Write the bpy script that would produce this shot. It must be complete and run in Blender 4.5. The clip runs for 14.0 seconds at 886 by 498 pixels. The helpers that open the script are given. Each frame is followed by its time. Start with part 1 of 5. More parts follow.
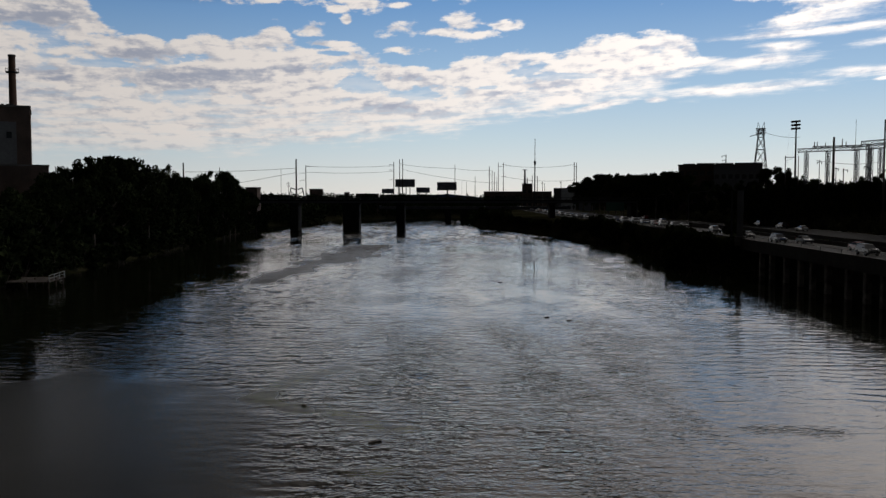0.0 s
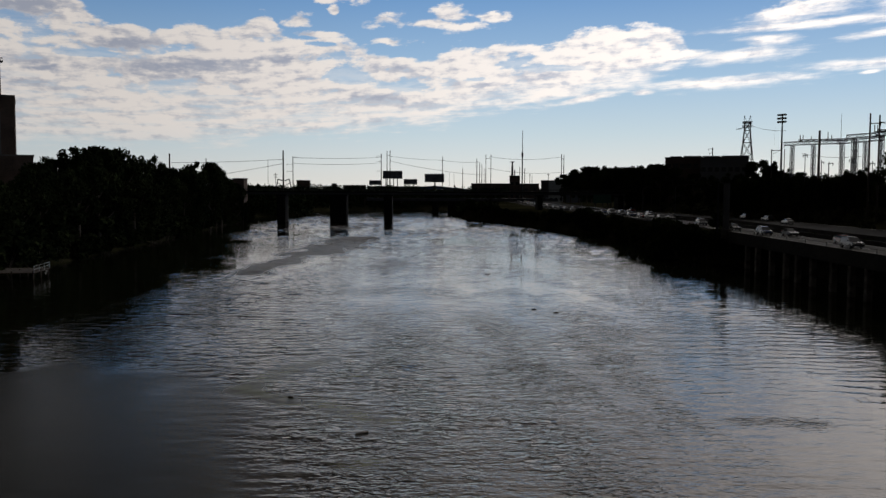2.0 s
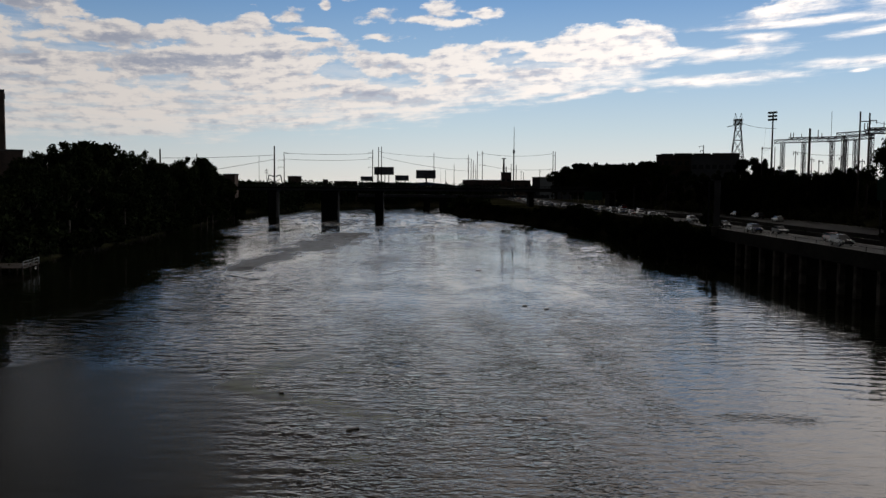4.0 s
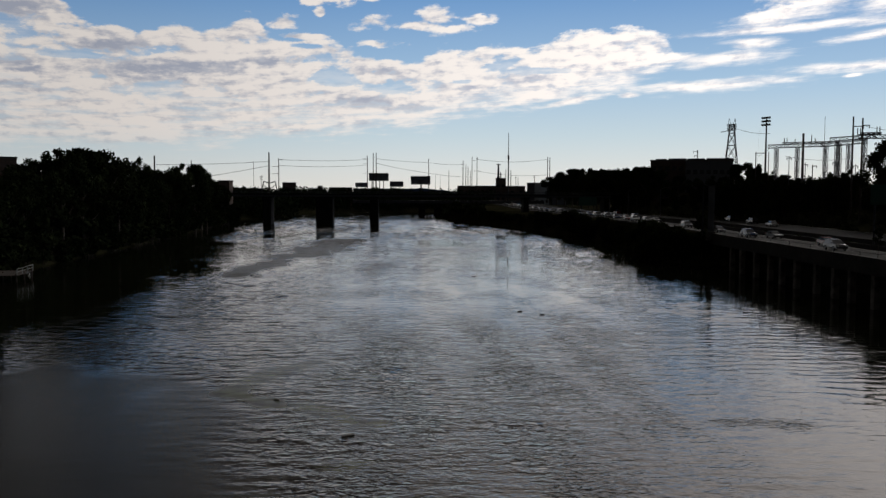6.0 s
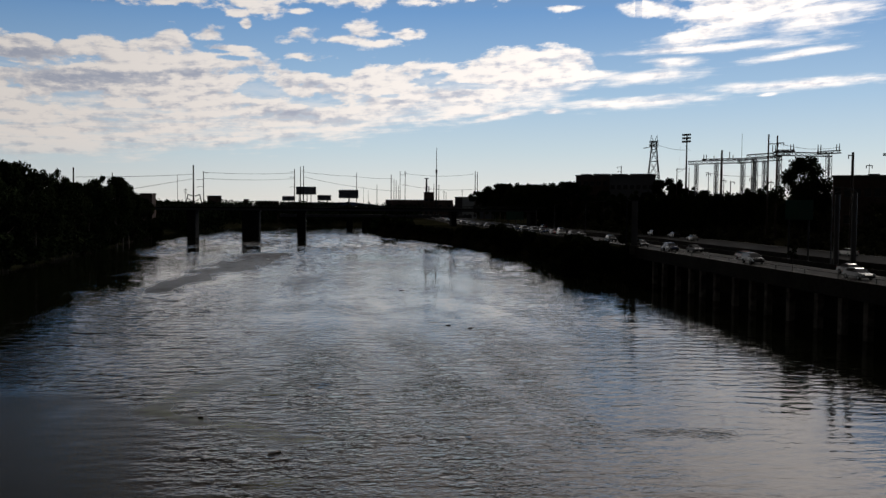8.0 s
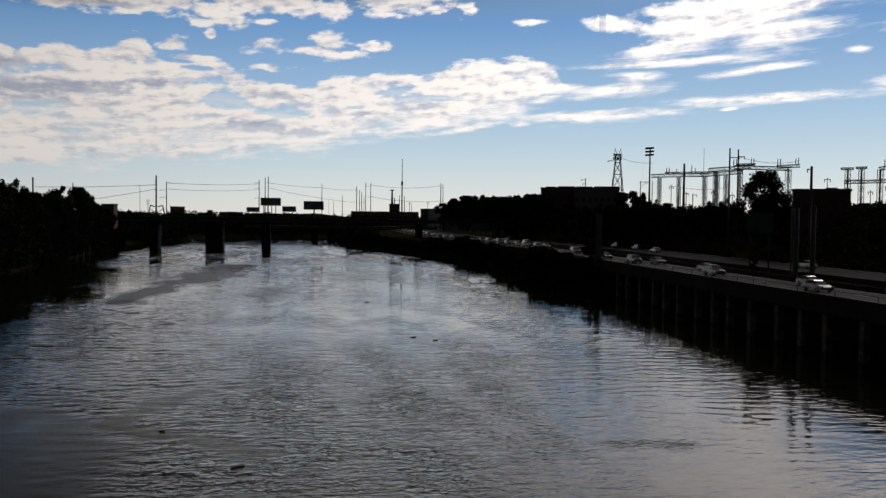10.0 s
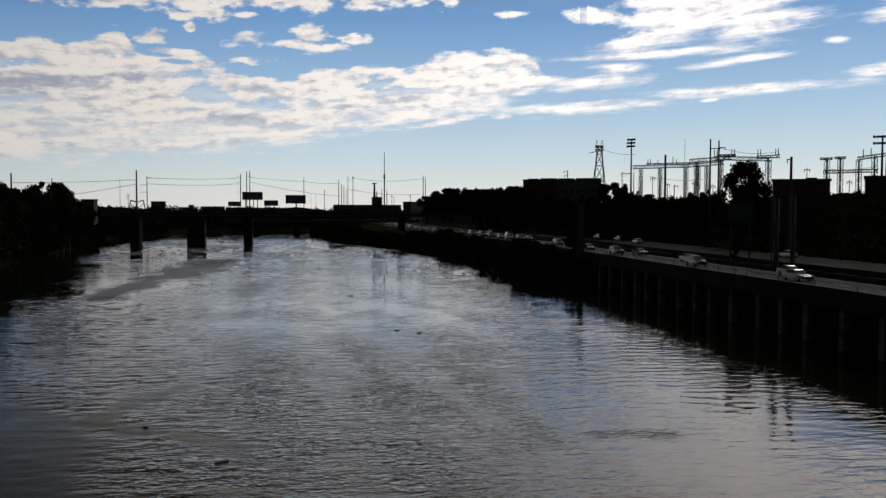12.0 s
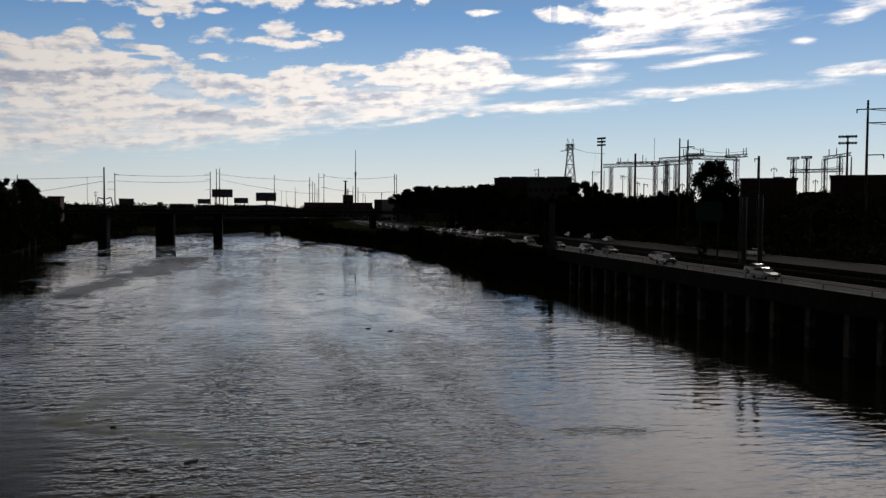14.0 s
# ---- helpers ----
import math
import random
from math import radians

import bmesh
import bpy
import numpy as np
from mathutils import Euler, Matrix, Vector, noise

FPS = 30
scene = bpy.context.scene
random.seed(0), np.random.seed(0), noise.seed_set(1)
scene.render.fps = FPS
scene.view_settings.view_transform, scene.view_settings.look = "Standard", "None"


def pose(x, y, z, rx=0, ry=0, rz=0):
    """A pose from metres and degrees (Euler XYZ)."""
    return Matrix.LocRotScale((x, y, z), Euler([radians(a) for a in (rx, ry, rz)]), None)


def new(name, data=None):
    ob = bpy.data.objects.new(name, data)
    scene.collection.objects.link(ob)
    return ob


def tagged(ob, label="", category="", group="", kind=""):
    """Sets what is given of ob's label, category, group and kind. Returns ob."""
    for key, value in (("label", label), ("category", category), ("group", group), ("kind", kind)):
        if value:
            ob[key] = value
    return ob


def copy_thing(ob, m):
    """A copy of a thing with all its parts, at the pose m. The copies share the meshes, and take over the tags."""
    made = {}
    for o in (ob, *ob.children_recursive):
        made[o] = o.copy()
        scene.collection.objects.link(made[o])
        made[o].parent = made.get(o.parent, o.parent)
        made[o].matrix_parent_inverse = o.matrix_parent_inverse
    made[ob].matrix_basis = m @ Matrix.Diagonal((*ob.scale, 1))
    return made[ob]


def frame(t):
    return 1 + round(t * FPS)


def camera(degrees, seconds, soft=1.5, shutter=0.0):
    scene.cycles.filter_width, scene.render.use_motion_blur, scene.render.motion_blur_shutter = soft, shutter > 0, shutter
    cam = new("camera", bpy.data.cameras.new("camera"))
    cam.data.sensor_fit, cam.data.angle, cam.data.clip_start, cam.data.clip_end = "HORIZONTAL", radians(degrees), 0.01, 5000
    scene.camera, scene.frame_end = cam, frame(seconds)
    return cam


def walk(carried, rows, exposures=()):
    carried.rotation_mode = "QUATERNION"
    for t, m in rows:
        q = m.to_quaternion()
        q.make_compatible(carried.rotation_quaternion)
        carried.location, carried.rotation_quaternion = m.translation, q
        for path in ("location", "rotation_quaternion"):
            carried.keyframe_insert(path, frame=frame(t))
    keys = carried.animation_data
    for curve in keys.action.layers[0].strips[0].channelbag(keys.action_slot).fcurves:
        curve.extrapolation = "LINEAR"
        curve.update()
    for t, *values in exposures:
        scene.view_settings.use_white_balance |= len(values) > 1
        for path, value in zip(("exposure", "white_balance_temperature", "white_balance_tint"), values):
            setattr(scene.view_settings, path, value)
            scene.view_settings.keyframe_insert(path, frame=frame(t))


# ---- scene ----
from itertools import product

# ---------------------------------------------------------------- camera and walk
cam = camera(52.59, 14.0, soft=1.4)
EYE = 16.0  # metres above the river
TURNS = [  # seconds, tilt, lean, turn
    (0, 86.61, 0.00, 0.00), (0.5, 86.42, -0.10, -0.29), (1, 86.27, -0.37, -0.67), (1.5, 86.26, -0.30, -0.73),
    (2, 86.09, -0.21, -0.80), (2.5, 86.00, -0.40, -0.90), (3, 85.95, -0.47, -1.01), (5.5, 85.80, -0.30, -1.74),
    (6, 86.24, -0.24, -1.68), (6.5, 86.46, -0.16, -3.13), (7, 86.69, -0.26, -4.85), (7.5, 86.93, -0.44, -5.69),
    (8, 87.16, -0.44, -6.26), (10.5, 88.00, -0.68, -8.77), (11, 88.00, -0.64, -8.95), (11.5, 87.71, -0.44, -9.21),
    (12, 87.48, -0.19, -9.57), (12.5, 87.36, -0.25, -10.01), (13, 87.27, -0.17, -10.31), (13.5, 87.23, -0.22, -10.70),
    (14, 87.36, -0.32, -11.40)]
walk(cam, [(t, pose(0, 0, EYE, tilt, lean, turn)) for t, tilt, lean, turn in TURNS], exposures=[(0, 0.0)])

# ---------------------------------------------------------------- light
SUN_BEARING, SUN_HEIGHT = 46.0, 42.0  # degrees clockwise from ahead, degrees above the horizon
sun = new("sun", bpy.data.lights.new("sun", "SUN"))
sun.data.energy, sun.data.angle, sun.data.color = 0.22, radians(3.0), (1.0, 0.93, 0.82)
sun.matrix_world = pose(0, 0, 0, 90 - SUN_HEIGHT, 0, 180 - SUN_BEARING)
tagged(sun, kind="structure")


class Graph:
    """Short spelling for shader nodes."""

    def __init__(self, tree):
        self.nodes, self.links = tree.nodes, tree.links
        self.nodes.clear()

    def put(self, socket, value):
        if isinstance(value, bpy.types.NodeSocket):
            self.links.new(value, socket)
        elif value is not None:
            socket.default_value = value

    def node(self, kind, inputs=None):
        n = self.nodes.new(kind)
        for key, value in (inputs or {}).items():
            self.put(n.inputs[key], value)
        return n

    def math(self, operation, a, b=None, c=None, clamp=False):
        n = self.node("ShaderNodeMath", {0: a, 1: b, 2: c})
        n.operation, n.use_clamp = operation, clamp
        return n.outputs[0]

    def ramp(self, value, low, high, to_low=0.0, to_high=1.0, smooth=True):
        n = self.node("ShaderNodeMapRange", {0: value, 1: low, 2: high, 3: to_low, 4: to_high})
        n.interpolation_type = "SMOOTHSTEP" if smooth else "LINEAR"
        return n.outputs[0]

    def mix(self, fac, a, b, blend="MIX"):
        n = self.node("ShaderNodeMix")
        n.data_type, n.blend_type = "RGBA", blend
        for key, value in ((0, fac), (6, a), (7, b)):
            self.put(n.inputs[key], value)
        return n.outputs[2]

    def noise(self, vector, scale, detail=4.0, rough=0.55, **more):
        n = self.node("ShaderNodeTexNoise", {"Vector": vector, "Scale": scale, "Detail": detail, "Roughness": rough, **more})
        return n.outputs[0]

    def vec(self, x, y, z=0.0):
        return self.node("ShaderNodeCombineXYZ", {0: x, 1: y, 2: z}).outputs[0]

    def curve(self, value, points, low, high, bottom, top):
        """A curve through (x, y) points, in plain units."""
        n = self.node("ShaderNodeFloatCurve")
        c = n.mapping.curves[0]
        pts = [((x - low) / (high - low), (y - bottom) / (top - bottom)) for x, y in points]
        while len(c.points) < len(pts):
            c.points.new(0.5, 0.5)
        for p, xy in zip(c.points, pts):
            p.location, p.handle_type = xy, "AUTO_CLAMPED"
        n.mapping.update()
        self.put(n.inputs["Value"], self.ramp(value, low, high, smooth=False))
        return self.math("MULTIPLY_ADD", n.outputs[0], top - bottom, bottom)


def rgb(r, g, b):
    return (r, g, b, 1.0)


def make_sky():
    world = bpy.data.worlds.new("sky")
    scene.world = world
    world.use_nodes = True
    g = Graph(world.node_tree)
    way = g.node("ShaderNodeTexCoord").outputs["Generated"]
    xyz = g.node("ShaderNodeSeparateXYZ", {0: way}).outputs
    u = g.math("MULTIPLY", g.math("ARCTAN2", xyz[0], xyz[1]), 180 / math.pi)   # bearing
    v = g.math("MULTIPLY", g.math("ARCSINE", xyz[2]), 180 / math.pi)           # height
    # clear air: the sky model, paled by haze towards the horizon
    sky = g.node("ShaderNodeTexSky")
    sky.sky_type, sky.sun_disc = "NISHITA", False
    sky.sun_elevation, sky.sun_rotation = radians(SUN_HEIGHT), radians(SUN_BEARING)
    sky.altitude, sky.air_density, sky.dust_density, sky.ozone_density = 20.0, 1.0, 0.6, 3.0
    haze = g.node("ShaderNodeValToRGB", {0: g.ramp(v, 0.0, 20.0, smooth=False)})
    stops = [(0.0, (7.6, 7.7, 7.3)), (0.07, (6.6, 7.2, 7.3)), (0.17, (5.2, 6.5, 7.2)), (0.33, (3.4, 5.2, 7.0)), (0.6, (1.25, 2.95, 5.7)), (0.8, (1.65, 2.2, 3.0)), (1.0, (1.9, 2.1, 2.35))]
    band = haze.color_ramp
    while len(band.elements) < len(stops):
        band.elements.new(0.5)
    for e, (p, c) in zip(band.elements, stops):
        e.position, e.color = p, (*c, 1.0)
    air = g.mix(0.85, sky.outputs[0], haze.outputs[0])
    dusk = g.ramp(u, -28.0, 4.0, 0.80, 1.0)
    air = g.mix(1.0, air, g.vec(dusk, dusk, dusk), "MULTIPLY")
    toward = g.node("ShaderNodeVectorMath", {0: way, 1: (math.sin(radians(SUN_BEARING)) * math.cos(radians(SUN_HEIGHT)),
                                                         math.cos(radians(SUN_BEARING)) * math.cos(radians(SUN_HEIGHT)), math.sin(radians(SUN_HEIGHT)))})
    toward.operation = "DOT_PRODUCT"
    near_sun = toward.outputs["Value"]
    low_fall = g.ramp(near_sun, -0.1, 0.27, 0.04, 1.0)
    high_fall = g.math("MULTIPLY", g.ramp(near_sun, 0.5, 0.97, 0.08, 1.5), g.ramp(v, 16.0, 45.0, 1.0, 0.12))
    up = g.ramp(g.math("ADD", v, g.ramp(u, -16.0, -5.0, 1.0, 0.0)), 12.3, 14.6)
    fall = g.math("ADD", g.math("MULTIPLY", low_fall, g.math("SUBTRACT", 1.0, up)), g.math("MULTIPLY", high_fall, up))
    # wind-drawn noise, leaning up to the right
    lean = g.math("MULTIPLY", g.math("MAXIMUM", u, -12.0), -0.055)
    level = g.math("ADD", v, lean)

    def heaps(du, dv):
        """Heaped cloud tops: rounded cells broken by finer ones, sampled a little way off."""
        uu, vv = g.math("ADD", u, du), g.math("ADD", level, dv)
        flow = g.vec(g.math("MULTIPLY", uu, 0.5), vv)
        bend = g.node("ShaderNodeTexNoise", {"Vector": flow, "Scale": 1.1, "Detail": 4.0, "Roughness": 0.55})
        off = g.node("ShaderNodeVectorMath", {0: bend.outputs["Color"], 1: (0.5, 0.5, 0.5)})
        off.operation = "SUBTRACT"
        at = g.node("ShaderNodeVectorMath", {0: off.outputs[0], 1: (0.75, 0.75, 0.75), 2: flow})
        at.operation = "MULTIPLY_ADD"
        cells = g.node("ShaderNodeTexVoronoi")
        cells.feature, cells.normalize = "SMOOTH_F1", True
        for key, value in {"Vector": at.outputs[0], "Scale": 1.35, "Detail": 3.0, "Roughness": 0.55, "Lacunarity": 2.3, "Smoothness": 0.35}.items():
            g.put(cells.inputs[key], value)
        grain = g.noise(flow, 2.4, 5.0, 0.55)
        clump = g.noise(g.vec(g.math("MULTIPLY", uu, 0.28), vv), 0.85, 4.0, 0.5)
        small = g.math("MULTIPLY_ADD", g.math("SUBTRACT", 0.38, cells.outputs["Distance"]), 1.35, g.math("MULTIPLY", g.math("SUBTRACT", grain, 0.5), 1.0))
        return g.math("MULTIPLY_ADD", g.math("SUBTRACT", clump, 0.5), 2.4, small)

    heap = heaps(0.0, 0.0)
    relief = g.math("SUBTRACT", heap, heaps(0.4, 0.3))
    big = g.noise(g.vec(g.math("MULTIPLY", u, 0.34), level), 0.4, 3.0, 0.5)
    soft = g.noise(g.vec(g.math("MULTIPLY", u, 0.13), level), 2.6, 6.0, 0.62)
    # the long bank of cloud
    bottom = g.curve(u, [(-60, 1.0), (-22, 2.6), (-16, 2.6), (-10, 2.95), (-5.8, 3.4), (-2.2, 3.8), (1.0, 4.25), (5, 4.9), (8.5, 5.4), (11.5, 5.95), (13.6, 6.5), (16.6, 7.8), (20, 9.6), (30, 12.0), (60, 20)], -60, 60, 0, 30)
    top = g.curve(u, [(-60, 16), (-25, 12.2), (-22.8, 11.8), (-21, 10.7), (-19.9, 9.8), (-17.1, 8.9), (-16, 9.4), (-14.6, 10.0), (-13.2, 9.45), (-11.6, 9.9), (-10.5, 10.45), (-9.2, 9.5), (-6.5, 9.0), (-4.3, 8.7),
                      (-3.1, 8.1), (-0.8, 7.8), (1.3, 8.5), (5, 9.0), (8.4, 9.2), (11.2, 9.8), (13.6, 9.75), (15.3, 9.3), (16.6, 8.4), (20, 9.9), (30, 12.5), (60, 22)], -60, 60, 0, 30)
    bank = g.math("MINIMUM", g.math("MULTIPLY", g.math("SUBTRACT", v, bottom), 0.6),
                  g.math("MULTIPLY", g.math("SUBTRACT", top, v), 0.9))
    cover = g.math("MINIMUM", bank, 0.3)
    place = g.vec(u, v)

    def blob(u0, v0, ru, rv, tilt=0.0):
        """One in the middle of an ellipse of sky, nought at its rim."""
        m = g.node("ShaderNodeMapping", {"Vector": place, "Location": (u0, v0, 0), "Rotation": (0, 0, radians(tilt)), "Scale": (ru, rv, 1)})
        m.vector_type = "TEXTURE"
        far = g.node("ShaderNodeVectorMath", {0: m.outputs[0]})
        far.operation = "LENGTH"
        return g.math("SUBTRACT", 1.0, far.outputs["Value"])

    # drawn-out wisps: bearing, height, half width, half height, tilt
    wisps = [(18.3, 6.42, 4.9, 0.40, 2.3), (13.3, 5.92, 0.7, 0.19, 3.2), (28.9, 7.27, 6.5, 0.36, 2.2), (36.8, 8.02, 2.9, 0.37, 3.3), (26.0, 6.68, 0.5, 0.1, 6.2), (27.5, 8.95, 3.0, 0.24, 6.2),
             (20.2, 8.78, 2.0, 0.4, -2.0), (18.9, 7.93, 3.6, 0.46, 6.1), (21.7, 9.54, 6.7, 0.27, 1.7), (9.9, 5.69, 2.0, 0.29, 12.5)]
    # heaped clouds over the right-hand sky
    heads = [(21.9, 10.3, 3.6, 0.68, 8.5), (24.0, 11.65, 3.1, 1.4, 7.6), (28.9, 11.16, 3.2, 1.1, 3.1), (19.2, 11.93, 1.5, 0.49, -3.3), (28.1, 12.71, 4.2, 1.2, 0.9), (36.0, 11.16, 1.3, 0.44, 12.5), (38.7, 11.78, 2.6, 0.68, -1.9)]
    # small separate puffs: bearing, height, half width, half height
    puffs = [(-0.3, 10.18, 3.1, 0.38), (1.5, 10.62, 1.1, 0.52), (3.8, 10.6, 1.0, 0.28), (-6.0, 10.84, 0.33, 0.38), (-8.4, 10.24, 0.9, 0.38), (-7.5, 9.42, 1.2, 0.2), (-4.8, 11.83, 1.2, 0.4),
             (-2.5, 9.08, 0.9, 0.26), (-12.2, 12.4, 7.9, 0.6), (-2.5, 12.95, 3.7, 0.7), (-2.8, 11.84, 0.7, 0.23), (1.5, 12.75, 1.1, 0.52), (5.4, 13.1, 3.3, 0.6), (9.9, 13.0, 0.7, 0.28), (13.7, 12.16, 1.0, 0.2), (33.1, 9.83, 0.7, 0.2), (-6.5, 11.53, 0.6, 0.2)]
    lone = g.math("MAXIMUM", -1.0, -1.0)
    for shape in wisps + heads + puffs:
        lone = g.math("MAXIMUM", lone, blob(*shape))
    cover = g.math("MAXIMUM", cover, g.math("MULTIPLY", lone, 0.6))
    # gaps of blue within the bank
    for shape in [(-20.6, 7.76, 2.2, 0.26), (-5.1, 6.8, 2.1, 0.7), (-2.1, 6.37, 2.2, 0.35), (2.9, 6.82, 2.0, 0.28), (-1.6, 8.46, 2.2, 0.39), (-6.9, 8.85, 1.3, 0.22), (-24.3, 6.39, 1.7, 0.22), (8.0, 7.45, 2.6, 0.24), (-12.8, 5.46, 2.6, 0.2)]:
        cover = g.math("SUBTRACT", cover, g.math("MAXIMUM", 0.0, g.math("MULTIPLY", blob(*shape), 0.9)))
    # scattered cloud over the rest of the sky
    loose = g.math("MULTIPLY", g.math("SUBTRACT", g.noise(way, 6.0, 6.0, 0.6), g.ramp(u, -40.0, -5.0, 0.05, 0.22)), 3.0)
    loose = g.math("SUBTRACT", loose, g.math("MULTIPLY", g.ramp(v, 13.4, 14.2, 1.0, 0.0), 3.0))
    cover = g.math("MAXIMUM", cover, loose)
    # heaped above, drawn out flat towards the bank's foot and in the wisps
    part_up = g.math("DIVIDE", g.math("SUBTRACT", v, bottom), g.math("SUBTRACT", top, bottom))
    flat = g.ramp(part_up, 0.15, 0.6, 0.75, 0.12)
    flat = g.math("MAXIMUM", flat, g.math("MULTIPLY", g.ramp(u, 14.0, 18.0), g.ramp(v, 9.6, 10.6, 0.8, 0.15)))
    streaks = g.math("MULTIPLY", g.math("SUBTRACT", soft, 0.5), 2.2)
    ragged = g.math("ADD", g.math("MULTIPLY", g.math("SUBTRACT", 1.0, flat), heap), g.math("MULTIPLY", flat, streaks))
    ragged = g.math("MULTIPLY", ragged, g.ramp(u, 10.0, 18.0, 1.0, 0.7))
    thick = g.math("ADD", g.math("ADD", cover, ragged), g.math("MULTIPLY", g.math("SUBTRACT", big, 0.5), 0.9))
    density = g.ramp(g.math("DIVIDE", thick, g.ramp(flat, 0.1, 0.75, 0.3, 0.55)), -0.35, 1.0)
    thin = g.math("MULTIPLY", g.ramp(bank, 0.0, 0.8), g.math("MULTIPLY", g.ramp(soft, 0.25, 0.58, 0.3, 1.0), g.ramp(part_up, 0.3, 0.75, 1.0, 0.3)))
    density = g.math("MAXIMUM", density, thin)
    # cloud tone: relief lit from above and the sun's side, cream bodies, lavender hollows
    tone = g.math("ADD", g.math("MULTIPLY_ADD", relief, 0.55, 0.58), g.math("MULTIPLY", g.math("SUBTRACT", soft, 0.5), 0.9))
    tone = g.math("MULTIPLY_ADD", g.math("SUBTRACT", big, 0.5), 0.5, tone)
    tone = g.math("MULTIPLY_ADD", g.math("SUBTRACT", g.noise(g.vec(g.math("MULTIPLY", u, 0.45), level), 2.2, 5.0, 0.6), 0.5), 0.75, tone)
    for shape in [(-15.5, 7.3, 6.0, 0.9), (-23.9, 10.3, 3.2, 0.95), (-23.4, 7.1, 3.2, 0.6), (-18.4, 8.4, 2.4, 0.5), (-9.3, 7.8, 2.4, 0.5), (-3.0, 5.6, 3.6, 0.4), (6.3, 7.0, 2.8, 0.4)]:
        tone = g.math("SUBTRACT", tone, g.math("MAXIMUM", 0.0, g.math("MULTIPLY", blob(*shape), 0.5)))
    hollow = g.ramp(tone, 0.15, 0.72)
    body = g.mix(hollow, rgb(3.7, 4.05, 4.85), rgb(8.3, 7.9, 7.4))
    rim = g.ramp(thick, 0.05, 0.5)
    body = g.mix(g.math("MULTIPLY", g.math("SUBTRACT", 1.0, rim), 0.4), body, rgb(8.0, 7.75, 7.3))
    sunward = g.ramp(u, -26.0, 28.0, 0.76, 1.42)
    lit = g.mix(1.0, body, g.vec(sunward, sunward, sunward), "MULTIPLY")
    veil = g.ramp(v, 1.5, 4.2, 0.55, 0.98)
    colour = g.mix(g.math("MULTIPLY", density, veil), air, lit)
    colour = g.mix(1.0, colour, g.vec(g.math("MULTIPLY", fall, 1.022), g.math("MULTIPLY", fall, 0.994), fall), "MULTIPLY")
    back = g.node("ShaderNodeBackground", {"Color": colour, "Strength": 0.1})
    out = g.node("ShaderNodeOutputWorld")
    g.links.new(back.outputs[0], out.inputs[0])


make_sky()

# ---------------------------------------------------------------- materials


def stuff_of(name, base, rough=0.7, grain=3.0, blotch=0.25, vary=0.35, bump=0.02, metal=0.0, tint=None, spec=0.5):
    """A worn surface: colour varies at two scales, with fine relief."""
    m = bpy.data.materials.new(name)
    m.use_nodes = True
    g = Graph(m.node_tree)
    place = g.node("ShaderNodeNewGeometry").outputs["Position"]
    a, b = g.noise(place, grain, 6.0, 0.65), g.noise(place, blotch, 3.0, 0.5)
    both = g.math("MULTIPLY_ADD", a, 0.5, g.math("MULTIPLY", b, 0.5))
    dark = rgb(*[c * (1 - vary) for c in base])
    light = rgb(*[min(c * (1 + vary), 0.95) for c in (tint or base)])
    col = g.mix(g.ramp(both, 0.35, 0.65), dark, light)
    lump = g.node("ShaderNodeBump", {"Height": a, "Distance": bump, "Strength": 0.6})
    p = g.node("ShaderNodeBsdfPrincipled", {"Base Color": col, "Roughness": g.ramp(b, 0.3, 0.7, max(rough - 0.08, 0.03), min(rough + 0.08, 1.0)),
                                            "Metallic": metal, "Specular IOR Level": spec, "Normal": lump.outputs[0]})
    out = g.node("ShaderNodeOutputMaterial")
    g.links.new(p.outputs[0], out.inputs[0])
    return m


LEAF = stuff_of("leaf", (0.020, 0.028, 0.012), 0.9, 1.5, 0.12, 0.45, 0.0, tint=(0.028, 0.035, 0.015), spec=0.0)
SCRUB = stuff_of("scrub_leaf", (0.055, 0.065, 0.035), 0.9, 1.2, 0.1, 0.5, 0.0, tint=(0.07, 0.07, 0.04), spec=0.0)
LEAF_FAR = stuff_of("far_leaf", (0.022, 0.030, 0.014), 0.9, 0.8, 0.05, 0.4, 0.0, spec=0.0)
BARK = stuff_of("bark", (0.07, 0.055, 0.04), 0.9, 9, 0.6, 0.4, 0.04)
GRASS = stuff_of("grass", (0.024, 0.027, 0.012), 0.95, 2.2, 0.06, 0.5, 0.08, tint=(0.032, 0.03, 0.017), spec=0.0)
# darkened copy of the concrete: shade on backlit faces put into the colour
SHADED_CONCRETE = stuff_of("shaded_concrete", (0.036, 0.033, 0.030), 0.9, 2.0, 0.2, 0.4, 0.03, spec=0.08)
COLUMN = stuff_of("water_stained_concrete", (0.17, 0.157, 0.14), 0.9, 1.2, 0.3, 0.5, 0.03, spec=0.2)
CONCRETE = stuff_of("concrete", (0.10, 0.093, 0.083), 0.85, 2.5, 0.25, 0.4, 0.03)
# stone taken near black, so the bridges' backlit shade sits in the base colour
BACKLIT_STONE = stuff_of("backlit_stone", (0.015, 0.0145, 0.014), 0.95, 1.5, 0.2, 0.4, 0.05, spec=0.08)
ASPHALT = stuff_of("asphalt", (0.052, 0.049, 0.046), 0.9, 5.0, 0.15, 0.3, 0.01, spec=0.2)
# darker tone of asphalt for the far carriageway
FAR_ASPHALT = stuff_of("far_asphalt", (0.026, 0.025, 0.024), 0.92, 4.0, 0.12, 0.3, 0.01, spec=0.1)
LINE_PAINT = stuff_of("line_paint", (0.55, 0.54, 0.5), 0.7, 3.0, 0.6, 0.3, 0.0)
BRICK = stuff_of("dark_brick", (0.10, 0.072, 0.06), 0.9, 4.0, 0.2, 0.35, 0.03, spec=0.1)
